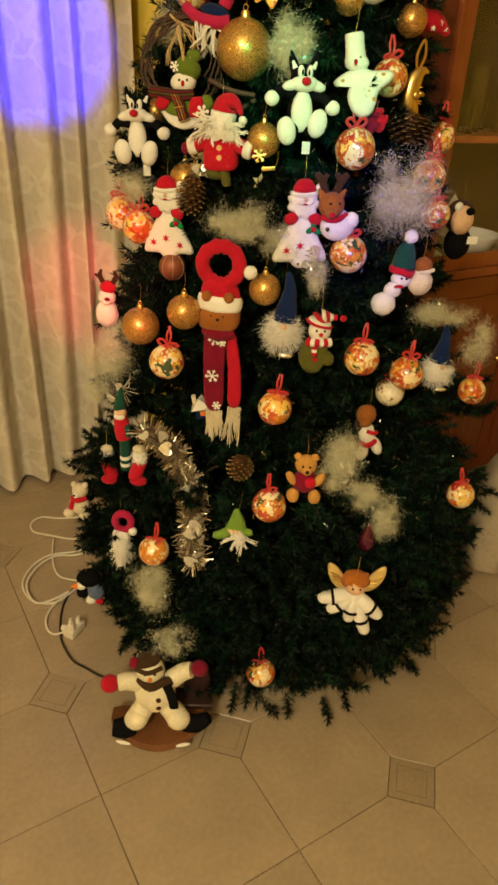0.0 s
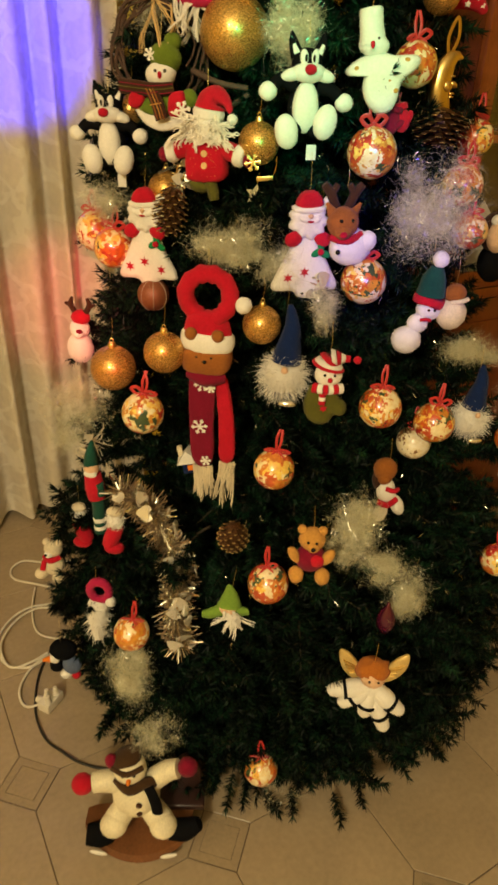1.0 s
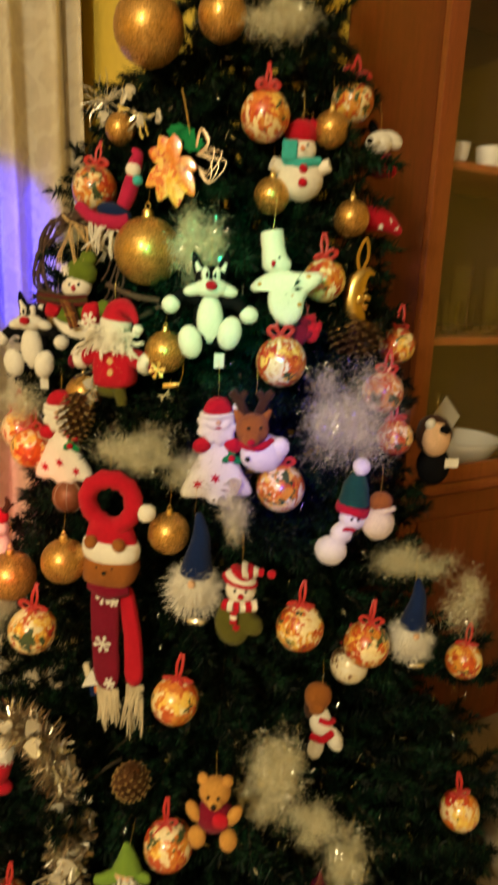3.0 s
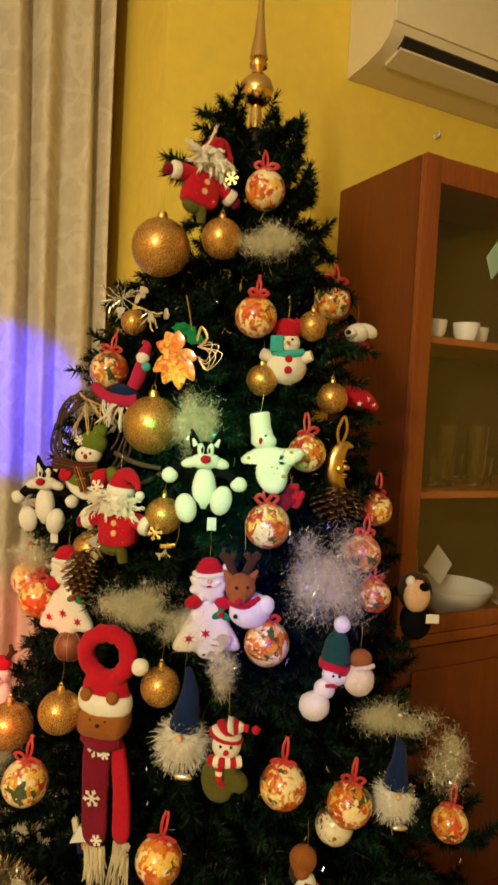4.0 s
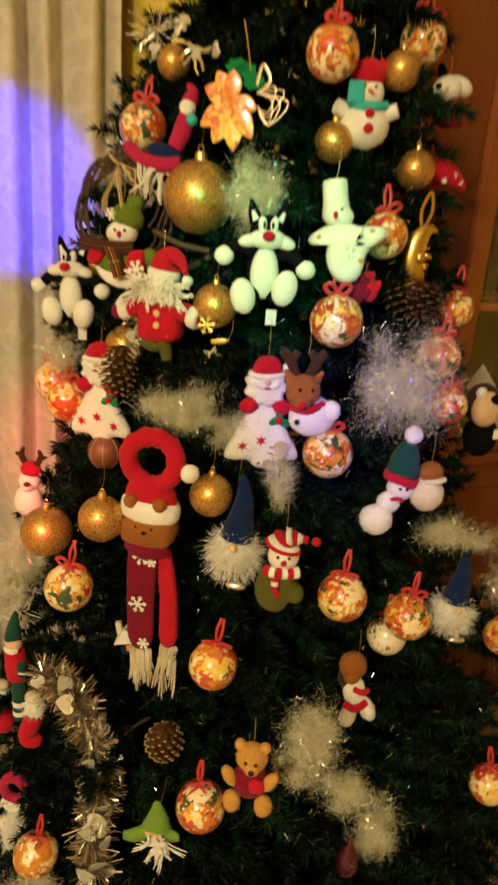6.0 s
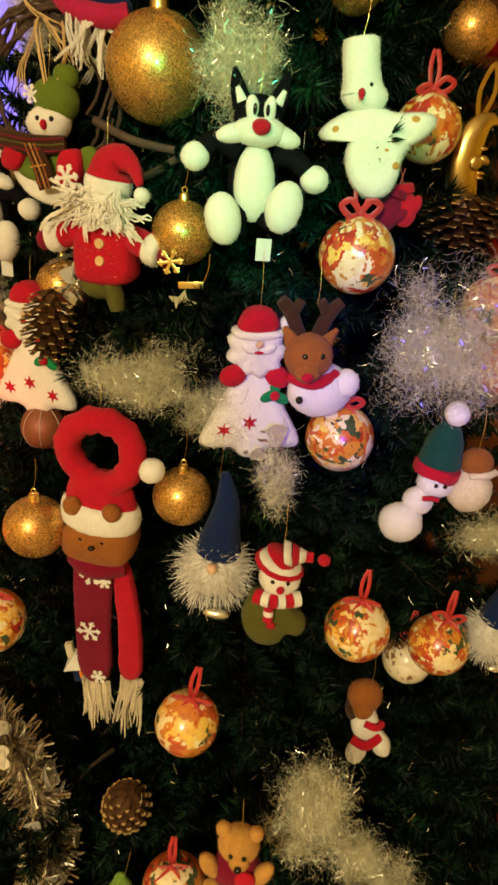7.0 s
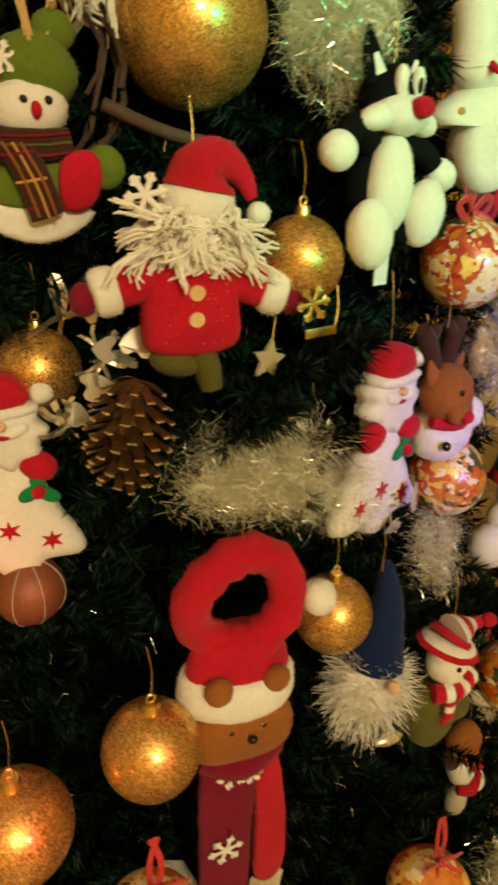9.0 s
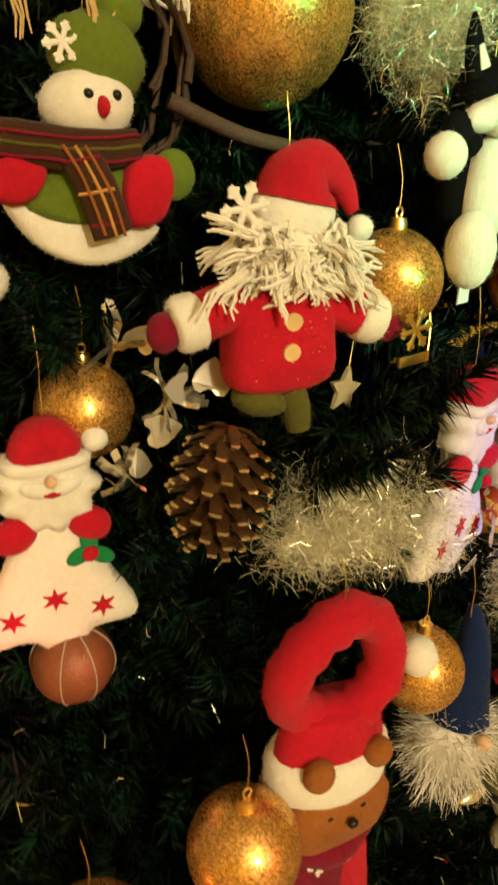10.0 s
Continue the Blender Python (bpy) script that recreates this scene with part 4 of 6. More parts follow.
def starry_hat(x, y, z):
    f = Form().rod([(-34, 0, 8), (-20, 0, 6), (0, -2, 4), (22, -4, -6), (36, -6, -18)], [17, 22, 20, 13, 5], RED, 14)
    for dx, dz in ((-14, 12), (-6, -8), (10, 2), (24, -8)):
        f.slab(shifted(star(6), dx, dz), 3, WHITE, (0, -20 + abs(dx) * 0.25, 0), 0)
    return toy("felt_hat", f.ball((-42, 0, 8), (9, 8, 9), GLITTER), "red felt hat with small white stars", x, y, z)


starry_hat(1.156, 1.196, 1.539)


def moon_face(x, y, z):
    f = Form()
    pts = [(10 - 26 * math.cos(a), 0, 44 * math.sin(a)) for a in [radians(112 - i * 22.4) for i in range(11)]]
    f.rod(pts, [2, 7, 12, 16, 18, 18, 18, 17, 13, 8, 2], GOLDCAP, 16, 0.75)
    f.ball((6, -5, 3), (8, 6, 5), GOLDCAP, (0, 25, 0)).ball((1, -9, 15), (5, 3, 2), GOLDCAP).ball((3, -7, -10), (6, 5, 2.6), GOLD).ball((3, -7, -15), (5, 5, 2.4), GOLD).ball((-8, -13, 0), (8, 4, 8), GOLDCAP)
    f.rod([(-8, 0, 44), (-12, 0, 70), (0, 0, 96), (6, 0, 70), (-4, 0, 44)], 3, GOLDCAP, 6, 0.3)
    f.rod([(-18, -4, -6), (-20, -6, 20), (-14, -6, 4), (-18, -4, -20)], 3.5, RIBBON, 6, 0.3)
    return solid("moon_ornament", f, "shiny gold crescent moon on a gold ribbon", "ornament", facing(x, y, z, 10))


moon_face(1.067, 1.117, 1.409)


def scarf_elf(x, y, z):
    f, rng = Form(), random.Random(2)
    f.ball((16, -4, 40), (12, 11, 12), WHITE).rod([(16, 0, 46), (22, 0, 62), (14, -2, 70)], [12, 8, 3], PINK, 10)
    f.rod([(14, 0, 30), (8, -2, 8), (-2, -2, -14)], [12, 13, 12], PINK, 10).ball((24, -6, 24), (9, 8, 8), AQUA)
    f.ball((-18, -2, -24), (30, 16, 14), BLUE, (0, 15, 0)).rod([(10, -8, -36), (-14, -12, -40), (-50, -10, -34), (-78, -6, -14)], [10, 12, 11, 9], PINK, 10)
    strands(f, rng, 46, (-34, -14, -44), (-0.3, -0.2, -1), 62, 1.2, WHITE, 0.4, (22, 5, 4))
    return toy("knitted_elf", f, "magenta and blue knitted elf with white yarn fringe", x, y, z)


scarf_elf(0.725, 1.303, 1.553)


def mole(x, y, z):
    f = Form().ball((0, 4, 0), (34, 30, 40), DARKBROWN, lump=0.05).ball((-2, -14, -4), (27, 20, 33), SKIN).ball((6, -31, 18), (10, 8, 9), BLACK)
    f.ball((-18, -18, 26), (9, 8, 10), WHITE, (0, 20, 0)).ball((6, 6, -60), (32, 26, 40), BLACK).box((18, -20, -58), (44, -19, -40), WHITE)
    return toy("plush_animal", cord(f, 36), "dark plush animal with pale round face and white tag", x, y, z)


mole(1.265, 1.119, 1.162)


def reindeer(x, y, z):
    f = Form()
    f.ball((14, 0, -26), (36, 26, 30), WHITE, lump=0.06).ball((38, -12, -14), (15, 13, 16), WHITE)
    f.ball((-6, -10, 14), (26, 22, 25), BROWN, (0, -8, 0)).ball((-10, -26, 2), (14, 10, 11), BROWN)
    for s in (-1, 1):
        f.rod([(-6 + s * 18, -6, 28), (-6 + s * 28, -6, 44)], [9, 2], BROWN, 8, 0.6)
        f.ball((-6 + s * 9, -30 + abs(s) * 2, 20), 3.2, BEAD)
        f.rod([(-6 + s * 10, 0, 34), (-6 + s * 20, 2, 56), (-6 + s * 32, 2, 70)], [8, 8, 6], DARKBROWN, 8)
        f.rod([(-6 + s * 20, 2, 54), (-6 + s * 10, 2, 70)], [7, 5], DARKBROWN, 8)
    f.ball((-12, -36, 0), (6, 5, 5), RED).ball((-14, -22, -30), 4, BEAD).rod([(-24, -10, -8), (0, -24, -12), (26, -10, -4)], 6, RED, 8)
    return toy("plush_reindeer", cord(f, 66), "brown plush reindeer with white body and dark antlers", x, y, z, 15)


reindeer(0.860, 1.089, 1.199)


def bobble_snowman(x, y, z):
    f = Form().ball((14, 0, 78), 14, WHITE, lump=0.08).rod([(10, 0, 66), (8, 0, 46), (6, 0, 18)], [10, 21, 25], PINE, 14)
    f.rod([(6, 0, 16), (5, 0, 12), (5, 0, 5), (4, 0, 2)], [22, 27, 27, 22], RED, 14).ball((6, -2, -8), (22, 18, 18), WHITE)
    f.ball((-10, -4, -32), (18, 16, 17), WHITE, lump=0.05).ball((-26, -6, -62), (26, 22, 25), WHITE, lump=0.05)
    f.rod([(-10, -18, -22), (0, -20, -20), (8, -18, -22)], 3, RED, 6).ball((2, -20, -4), 2.5, BEAD).ball((12, -20, -4), 2.5, BEAD)
    return toy("bobble_snowman", cord(f, 90), "white bobble snowman with dark green knitted hat", x, y, z)


PINE = felt("bottle_green_knit", (0.01, 0.06, 0.04))
bobble_snowman(1.002, 1.022, 1.077)


def chick(x, y, z):
    f = Form().ball((0, 0, -8), (26, 22, 28), CREAM, lump=0.06).ball((2, 2, 26), (19, 17, 18), BROWN).rod([(-8, -12, 14), (10, -14, 18), (22, -8, 20)], 4, CREAM, 7)
    return toy("plush_bird", cord(f, 44), "cream plush ball animal with a brown head", x, y, z)


chick(1.043, 0.998, 1.071)


def gnome(x, y, z, s=1.0, turn=0):
    f, rng = Form(0.001 * s), random.Random(int(x * 1000))
    f.rod([(4, 0, 20), (7, 0, 50), (10, 0, 84), (5, 2, 118)], [27, 20, 13, 4], BLUE, 14)
    f.ball((0, 0, -6), (33, 27, 34), WHITE).ball((0, 8, -36), (28, 22, 22), BLUE).ball((2, -30, 14), (6, 6, 6), SKIN)
    f.hair(1700, (0, -2, -6), (33, 28, 33), WHITE, 22, 0.7, rng, 0.15)
    f.ball((10, -26, -50), (16, 6, 6), SILVER)
    return toy("gnome", cord(f, 112), "gnome with navy pointed hat and fluffy white beard", x, y, z, turn, group="gnomes")


gnome(0.765, 1.095, 0.967)
gnome(1.091, 0.950, 0.876, 0.85, 5)


def mitten_snowman(x, y, z):
    f = Form()
    f.slab([(-34, -10), (-30, 6), (18, 4), (20, -18), (34, -24), (38, -42), (28, -50), (16, -46), (8, -66), (-14, -72), (-34, -56), (-40, -32)], 26, OLIVE)
    f.ball((0, -4, 26), (23, 19, 22), WHITE)
    for k in range(7):
        t = k / 6
        a, b = (-2 + 6 * t + 40 * max(0, t - 0.45), 0, 40 + 26 * t - 26 * max(0, t - 0.55)), (-2 + 6 * (t + .17) + 40 * max(0, t + .17 - 0.45), 0, 40 + 26 * (t + .17) - 26 * max(0, t + .17 - 0.55))
        f.rod([a, b], [27 * (1 - 0.85 * t) + 2, 27 * (1 - 0.85 * min(1, t + 0.17)) + 2], RED if k % 2 == 0 else WHITE, 14)
    f.ball((46, -2, 54), 7, RED)
    for k in range(6):
        f.rod([(-24 + 8 * k, -12 - 6 * math.sin(k * 0.6), 4), (-16 + 8 * k, -12 - 6 * math.sin((k + 1) * 0.6), 4)], 9, RED if k % 2 == 0 else WHITE, 10)
    for k in range(3):
        f.rod([(-8, -20, -2 - 7 * k), (-8, -20, -9 - 7 * k)], 6, RED if k % 2 == 0 else WHITE, 8, 0.6)
    f.ball((2, -24, 24), (4, 6, 4), RED).ball((-7, -21, 31), 2.5, BEAD).ball((9, -21, 31), 2.5, BEAD)
    f.slab(shifted(star(7, 0.5, 6), -4, -34), 3, RED, (0, -13, 0), 0)
    return toy("mitten_snowman", cord(f, 70), "snowman in red striped cap peeping from an olive mitten", x, y, z)


mitten_snowman(0.819, 1.038, 0.949)


def bear_with_scarf(x, y, z):
    f, rng = Form(), random.Random(4)
    ring = [(38 * math.cos(a), 4 * math.sin(2 * a), 92 + 38 * math.sin(a)) for a in [2 * math.pi * i / 24 for i in range(24)]]
    f.rod(ring, [14.5 + 1.6 * math.sin(2.9 * i) for i in range(24)], RED, 16, closed=True)
    f.rod([(0, 0, 64), (0, 0, 48), (0, 0, 28)], [30, 38, 43], RED, 18, 0.55)
    f.ball((62, -6, 84), 14, WHITE, lump=0.08)
    f.lathe_along((-1, 0, -2), (1, 0, 34), 47, WHITE, 0.62)
    f.slab([(-41, 8), (41, 8), (44, -22), (36, -42), (-36, -42), (-44, -22)], 54, BROWN, puff=0.6)
    f.ball((0, -16, -20), (26, 13, 18), BROWN)
    for s in (-1, 1):
        f.ball((s * 23, -23, 33), (11, 9, 11), BROWN)
        f.ball((s * 13, -25.5, -6), 2.4, BEAD)
    f.ball((2, -32, -12), (4, 3, 3), BEAD)
    f.slab([(-30, -40), (20, -44), (16, -90), (14, -150), (16, -232), (-28, -234), (-30, -150), (-32, -90)], 12, CRIMSON, (0, -8, 0), 0.4)
    f.slab([(14, -44), (34, -42), (44, -90), (52, -150), (54, -222), (22, -226), (24, -150), (18, -90)], 14, RED, (0, 0, 0), 0.4)
    f.rod([(-28, -6, -42), (0, -16, -48), (32, -6, -44)], [14, 15, 13], CRIMSON, 10)
    for dx, dz, r in ((-6, -60, 14), (-10, -144, 15), (10, -66, 9), (2, -214, 10)):
        snowflake(f, dx, -17, dz, r, WHITE, 1.7)
    strands(f, rng, 72, (-6, -8, -232), (0, 0, -1), 62, 1.2, CREAM, 0.06, (19, 3, 1), 0.07)
    strands(f, rng, 60, (38, 0, -222), (-0.1, 0, -1), 88, 1.2, CREAM, 0.06, (14, 3, 1), 0.07)
    return toy("plush_bear", cord(f, 140, 30), "brown plush bear head in red ring hat with long knitted scarf", x, y, z, -4)


bear_with_scarf(0.656, 1.171, 0.999)


def teddy(x, y, z):
    f = Form().ball((0, 0, 34), (22, 19, 21), TAN).ball((2, -16, 28), (11, 9, 9), TAN).ball((-17, 2, 50), 8, TAN).ball((17, 2, 50), 8, TAN)
    f.ball((0, 0, -6), (26, 20, 26), CRIMSON).ball((10, -16, 0), (12, 6, 12), RED)
    for s in (-1, 1):
        f.ball((s * 22, -10, -36), (13, 13, 16), TAN).ball((s * 28, -8, 4), (9, 9, 17), TAN, (0, s * 30, 0)).ball((s * 7, -18, 38), 2.5, BEAD)
    return toy("teddy_bear", cord(f.ball((2, -25, 30), 4, BEAD), 50), "small golden brown teddy bear in a red jacket", x, y, z)


teddy(0.723, 0.914, 0.709)


def leafy_elf(x, y, z):
    f, rng = Form(), random.Random(6)
    f.rod([(2, 0, 8), (0, 0, 30), (-6, 0, 56)], [24, 16, 4], LEAF, 10, 0.6).ball((0, 0, 2), (17, 14, 16), SKIN)
    f.rod([(-10, 2, -8), (-30, -2, -20), (-46, -4, -22)], [14, 12, 7], LEAF, 8, 0.6).rod([(10, 2, -6), (30, -2, 0), (40, -4, 4)], [12, 11, 6], LEAF, 8, 0.6)
    strands(f, rng, 70, (6, -14, 0), (0.1, -0.2, -1), 48, 1.2, WHITE, 0.3, (14, 4, 6))
    return toy("felt_elf", cord(f, 54), "felt elf in green pointed hat with white wool beard", x, y, z, 0, 8)


leafy_elf(0.630, 1.029, 0.535)


GINGER = felt("ginger_wool", (0.42, 0.13, 0.02))
WING = material("gold_lame_cloth", (0.70, 0.50, 0.18), 0.4, 0.35, 0.2, 60, 0.3, 400)


def angel(x, y, z):
    f = Form().ball((0, -4, 26), (24, 22, 23), SKIN).ball((0, 2, 36), (31, 24, 22), GINGER, lump=0.3)
    for s in (-1, 1):
        f.slab([(s * 8, 8), (s * 24, 34), (s * 44, 62), (s * 60, 72), (s * 66, 68), (s * 64, 40), (s * 52, 14), (s * 34, -2), (s * 14, -4)], 8, WING, (0, 12, 0), 0.3)
        for k in range(4):
            f.rod([(s * 24, 7, 18 + 4 * k), (s * (42 + 5 * k), 6, 18 + 10 * k)], 1.6, GOLDCAP, 5)
        f.ball((s * 8, -24, 30), 2.5, BEAD)
    f.ball((0, 0, -10), (26, 20, 24), WHITE)
    for ex, ez in ((-68, -10), (-46, -38), (-6, -58), (32, -92), (54, -44)):
        f.rod([(0, 0, -4), (ex * 0.5, -9, ez * 0.5), (ex, -14, ez)], [14, 18, 13], WHITE, 14)
        f.ball((ex * 1.02, -14, ez * 1.02), (13, 12, 13), WHITE)
        n0, d = Vector((ex * 0.72, -12, ez * 0.72)), Vector((ex, -8, ez)).normalized()
        f.rod([n0 - d * 3, n0 + d * 3], 18.5, BLACK, 16)
    return toy("angel_doll", f.rod([(0, 0, 54), (2, 4, 100)], 0.7, GOLDCAP, 5), "white cloth angel with gold wings and orange hair", x, y, z, 0, 0, group="angel")


angel(0.833, 0.832, 0.420)


def pony(x, y, z):
    f = Form().ball((-6, 0, 44), (23, 20, 24), BROWN).ball((-8, -12, 30), (13, 12, 12), BROWN).ball((-14, 4, 18), (14, 12, 22), DARKBROWN)
    f.ball((2, 0, -6), (19, 16, 32), WHITE, (0, -12, 0)).ball((-4, -6, -52), (13, 12, 22), WHITE, (0, 10, 0)).ball((26, -6, -34), (13, 12, 24), WHITE, (0, -25, 0))
    f.rod([(-14, -12, -24), (4, -20, -26), (22, -10, -18)], 6, RED, 8).rod([(-2, -14, 8), (14, -16, 4), (22, -6, 2)], 5, RED, 8)
    return toy("plush_pony", cord(f, 64), "brown-headed plush toy with white body and red bands", x, y, z)


pony(0.967, 1.011, 0.715)


def purple_drop(x, y, z):
    f = Form().lathe([(0, -34), (10, -30), (17, -14), (18, 2), (12, 20), (5, 32), (3, 40), (0, 42)], PLUM)
    return solid("drop_ornament", f, "dark plum glass drop hanging deep in the branches", "ornament", facing(x, y, z))


PLUM = material("plum_glass", (0.08, 0.008, 0.03), 0.15, 0.3, 0.1, 30, coat=0.6)
purple_drop(0.886, 0.873, 0.525)


def blue_house(x, y, z):
    f = Form(0.0008).box((-18, -14, -30), (22, 14, 4), BLUE, 2).box((-6, -17, -20), (8, -13, -6), ORANGE, 1)
    f.put([(-30, -20, 0), (30, -20, 0), (30, 20, 0), (-30, 20, 0), (-4, -16, 34), (4, 16, 34)], [(0, 1, 4), (1, 2, 5, 4), (2, 3, 5), (3, 0, 4, 5)], WHITE)
    f.box((-24, -4, 14), (-12, 6, 42), CREAM, 1)
    return solid("house_ornament", f, "small blue house ornament with snowy white roof", "ornament", facing(x, y, z, 10, -10))


blue_house(0.646, 1.226, 0.750)


def long_elf(x, y, z):
    f = Form().rod([(-4, 0, 40), (-2, 0, 62), (2, 0, 90)], [14, 11, 3], PINE, 10).ball((-2, -4, 32), (14, 13, 14), SKIN).ball((-2, -12, 26), (13, 6, 8), WHITE)
    f.rod([(-2, 0, 20), (0, 0, -8), (2, 0, -34)], [15, 18, 16], RED, 12).rod([(12, -8, 4), (16, -10, -22)], [8, 7], PINE, 8)
    for k in range(9):
        f.rod([(4, 0, -34 - 9 * k), (4.5, 0, -43 - 9 * k)], 12, (WHITE if k % 2 else PINE) if k > 4 else PINE, 10)
    return toy("stocking_elf", f, "slim knitted elf in red and dark green with striped legs", x, y, z)


long_elf(0.466, 1.268, 0.726)


def stocking_face(x, y, z, flip):
    f = Form().ball((0, 0, 16), (16, 13, 18), WHITE, lump=0.1).ball((0, 0, 36), (15, 12, 9), CREAM, lump=0.12)
    f.hair(260, (0, -1, 18), (16, 13, 20), WHITE, 9, 0.9, random.Random(5), 0.2)
    f.rod([(0, 0, 0), (-flip * 6, -2, -20), (-flip * 14, -4, -40)], [15, 16, 14], RED, 12).ball((-flip * 4, -6, -44), (20, 14, 12), RED)
    return toy("stocking_ornament", cord(f, 40), "white furry face on a red felt stocking", x, y, z)


stocking_face(0.446, 1.327, 0.602, -1)
stocking_face(0.485, 1.218, 0.647, 1)


def beard_santa(x, y, z):
    f, rng = Form(), random.Random(9)
    ring = [(6 + 20 * math.cos(a), 0, 62 + 24 * math.sin(a)) for a in [2 * math.pi * i / 16 for i in range(16)]]
    f.rod(ring, 9, PINK, 10, closed=True).ball((30, -6, 40), 11, WHITE).ball((0, 0, 24), (22, 16, 18), WHITE)
    f.rod([(0, 0, 20), (-2, -2, -20), (-4, -2, -70)], [22, 20, 10], WHITE, 12)
    f.hair(420, (-1, -3, -18), (20, 16, 48), WHITE, 18, 1.1, rng, 0.5)
    return toy("beard_santa", cord(f, 92, 30), "Santa head with magenta ring hat and long white beard", x, y, z)


beard_santa(0.451, 1.271, 0.399)


def sitting_bear(x, y, z, scarf, body, label, name):
    f = Form().ball((6, 0, 36), (21, 19, 20), body).ball((0, -16, 30), (10, 9, 8), WHITE).ball((-10, 2, 52), 8, body).ball((20, 2, 52), 8, body)
    f.rod([(-14, -6, 16), (4, -18, 14), (22, -6, 18)], 7, scarf, 8).ball((0, 0, -10), (27, 22, 27), body).ball((-24, -14, -30), (15, 14, 12), body).ball((18, -16, -34), (15, 14, 12), body)
    f.rod([(-10, -18, 14), (-14, -26, -10)], [6, 6], scarf, 8, 0.5).ball((-3, -24, 33), 3.5, BEAD)
    return toy(name, cord(f, 52, 30), label, x, y, z)


sitting_bear(0.407, 1.464, 0.417, RED, CREAM, "cream plush bear with a red scarf on a low branch", "plush_bear")


def penguin(x, y, z):
    f = Form().ball((4, 0, 28), (32, 26, 24), BLACK).ball((-12, -16, 14), (14, 10, 12), WHITE).rod([(-22, -18, 14), (-38, -24, 14)], [8, 3], ORANGE, 8)
    f.ball((-12, -10, -14), (16, 14, 16), BLACK).ball((22, -4, -14), (22, 18, 26), DENIM).ball((10, -14, -34), (14, 12, 12), WHITE).ball((30, -8, -40), (11, 10, 12), RED)
    return toy("plush_penguin", cord(f, 50, 60), "black plush penguin with orange beak and blue coat", x, y, z)


DENIM = felt("grey_blue_felt", (0.10, 0.13, 0.22))
penguin(0.380, 1.356, 0.219)


def white_deer(x, y, z):
    f = Form().ball((0, 0, 12), (21, 18, 20), WHITE).ball((4, -14, 6), (12, 11, 10), WHITE).ball((-2, 0, -30), (28, 22, 32), WHITE, lump=0.1).ball((8, -20, 12), (7, 5, 5), CRIMSON)
    f.ball((4, 0, 36), (20, 16, 16), RED)
    for s in (-1, 1):
        f.rod([(4 + s * 10, 0, 44), (4 + s * 20, 2, 62), (4 + s * 16, 2, 76)], [6, 6, 3], DARKBROWN, 7)
        f.rod([(4 + s * 19, 2, 58), (4 + s * 32, 2, 64)], [5, 3], DARKBROWN, 7)
    return toy("plush_reindeer", cord(f, 50, 40), "white plush reindeer with red cap and brown antlers", x, y, z)


white_deer(0.532, 1.506, 0.934)

# ---- tinsel ----


def tinsel(x, y, z, rx, ry, rz, count, mat=None, length=20, label="fluffy tuft of pale iridescent tinsel on the branches"):
    """A cloud of thin curled film strips."""
    f, rng = Form(), random.Random(int(abs(x * 7919 + z * 104729)))
    clumps = []
    for _ in range(24):
        d = Vector((rng.gauss(0, 1), rng.gauss(0, 1), rng.gauss(0, 1))).normalized() * rng.random() ** 0.4 * 0.86
        clumps.append((Vector((d.x * rx, d.y * ry, d.z * rz)), rng.uniform(0.12, 0.30)))
    for k in range(int(count * 0.95)):
        c, w = rng.choice(clumps)
        p = c + Vector((rng.gauss(0, w) * rx, rng.gauss(0, w) * ry, rng.gauss(0, w) * rz))
        t = Vector((rng.gauss(0, 1), rng.gauss(0, 1), rng.gauss(0, 1))).normalized()
        glint = k % 9 == 0
        s = t.cross(Vector((rng.gauss(0, 1), rng.gauss(0, 1), rng.gauss(0, 1)))).normalized() * (rng.uniform(0.12, 0.24) if glint else rng.uniform(0.09, 0.19))
        step = length * rng.uniform(0.5, 1.1) / 3
        line = [p]
        for _ in range(3):
            line.append(line[-1] + t * step)
            t = (t + Vector((rng.gauss(0, .6), rng.gauss(0, .6), rng.gauss(0, .6)))).normalized()
        f.put([q + e for q in line for e in (-s, s)], [(0, 1, 3, 2), (2, 3, 5, 4), (4, 5, 7, 6)], SILVER if glint else mat or TINSEL)
    return solid("tinsel_tuft", f, label, "tinsel", facing(x, y, z), "tufts of pale tinsel", smooth=0)


tinsel(0.929, 1.189, 1.813, 55, 30, 30, 5000)
tinsel(0.803, 1.187, 1.474, 40, 32, 58, 8000)
tinsel(0.713, 1.181, 1.172, 66, 36, 38, 8000)
tinsel(0.991, 1.024, 1.233, 66, 44, 86, 12000)
tinsel(0.778, 1.146, 1.138, 42, 28, 40, 3500)
tinsel(1.114, 0.986, 0.992, 75, 36, 28, 4000, label="thin tuft of dull tinsel along a branch")
tinsel(1.200, 0.944, 0.911, 36, 30, 60, 2600, label="thin tuft of dull tinsel along a branch")
tinsel(0.824, 0.930, 0.711, 52, 36, 64, 7500)
tinsel(0.889, 0.907, 0.626, 34, 26, 40, 3200)
tinsel(0.939, 0.882, 0.556, 38, 30, 56, 4800)
tinsel(0.481, 1.384, 0.841, 52, 40, 70, 6500)
tinsel(0.461, 1.421, 0.750, 36, 34, 46, 2600)
tinsel(0.460, 1.099, 0.374, 50, 38, 64, 6000)
tinsel(0.484, 1.036, 0.257, 58, 36, 34, 2200)
tinsel(0.666, 1.404, 1.500, 44, 40, 36, 2600)
tinsel(0.569, 1.419, 1.206, 44, 34, 36, 2600)
tinsel(0.817, 1.064, 1.080, 22, 20, 46, 1800)
tinsel(0.689, 0.915, 0.072, 70, 40, 16, 320, label="loose tinsel threads fallen under the tree")


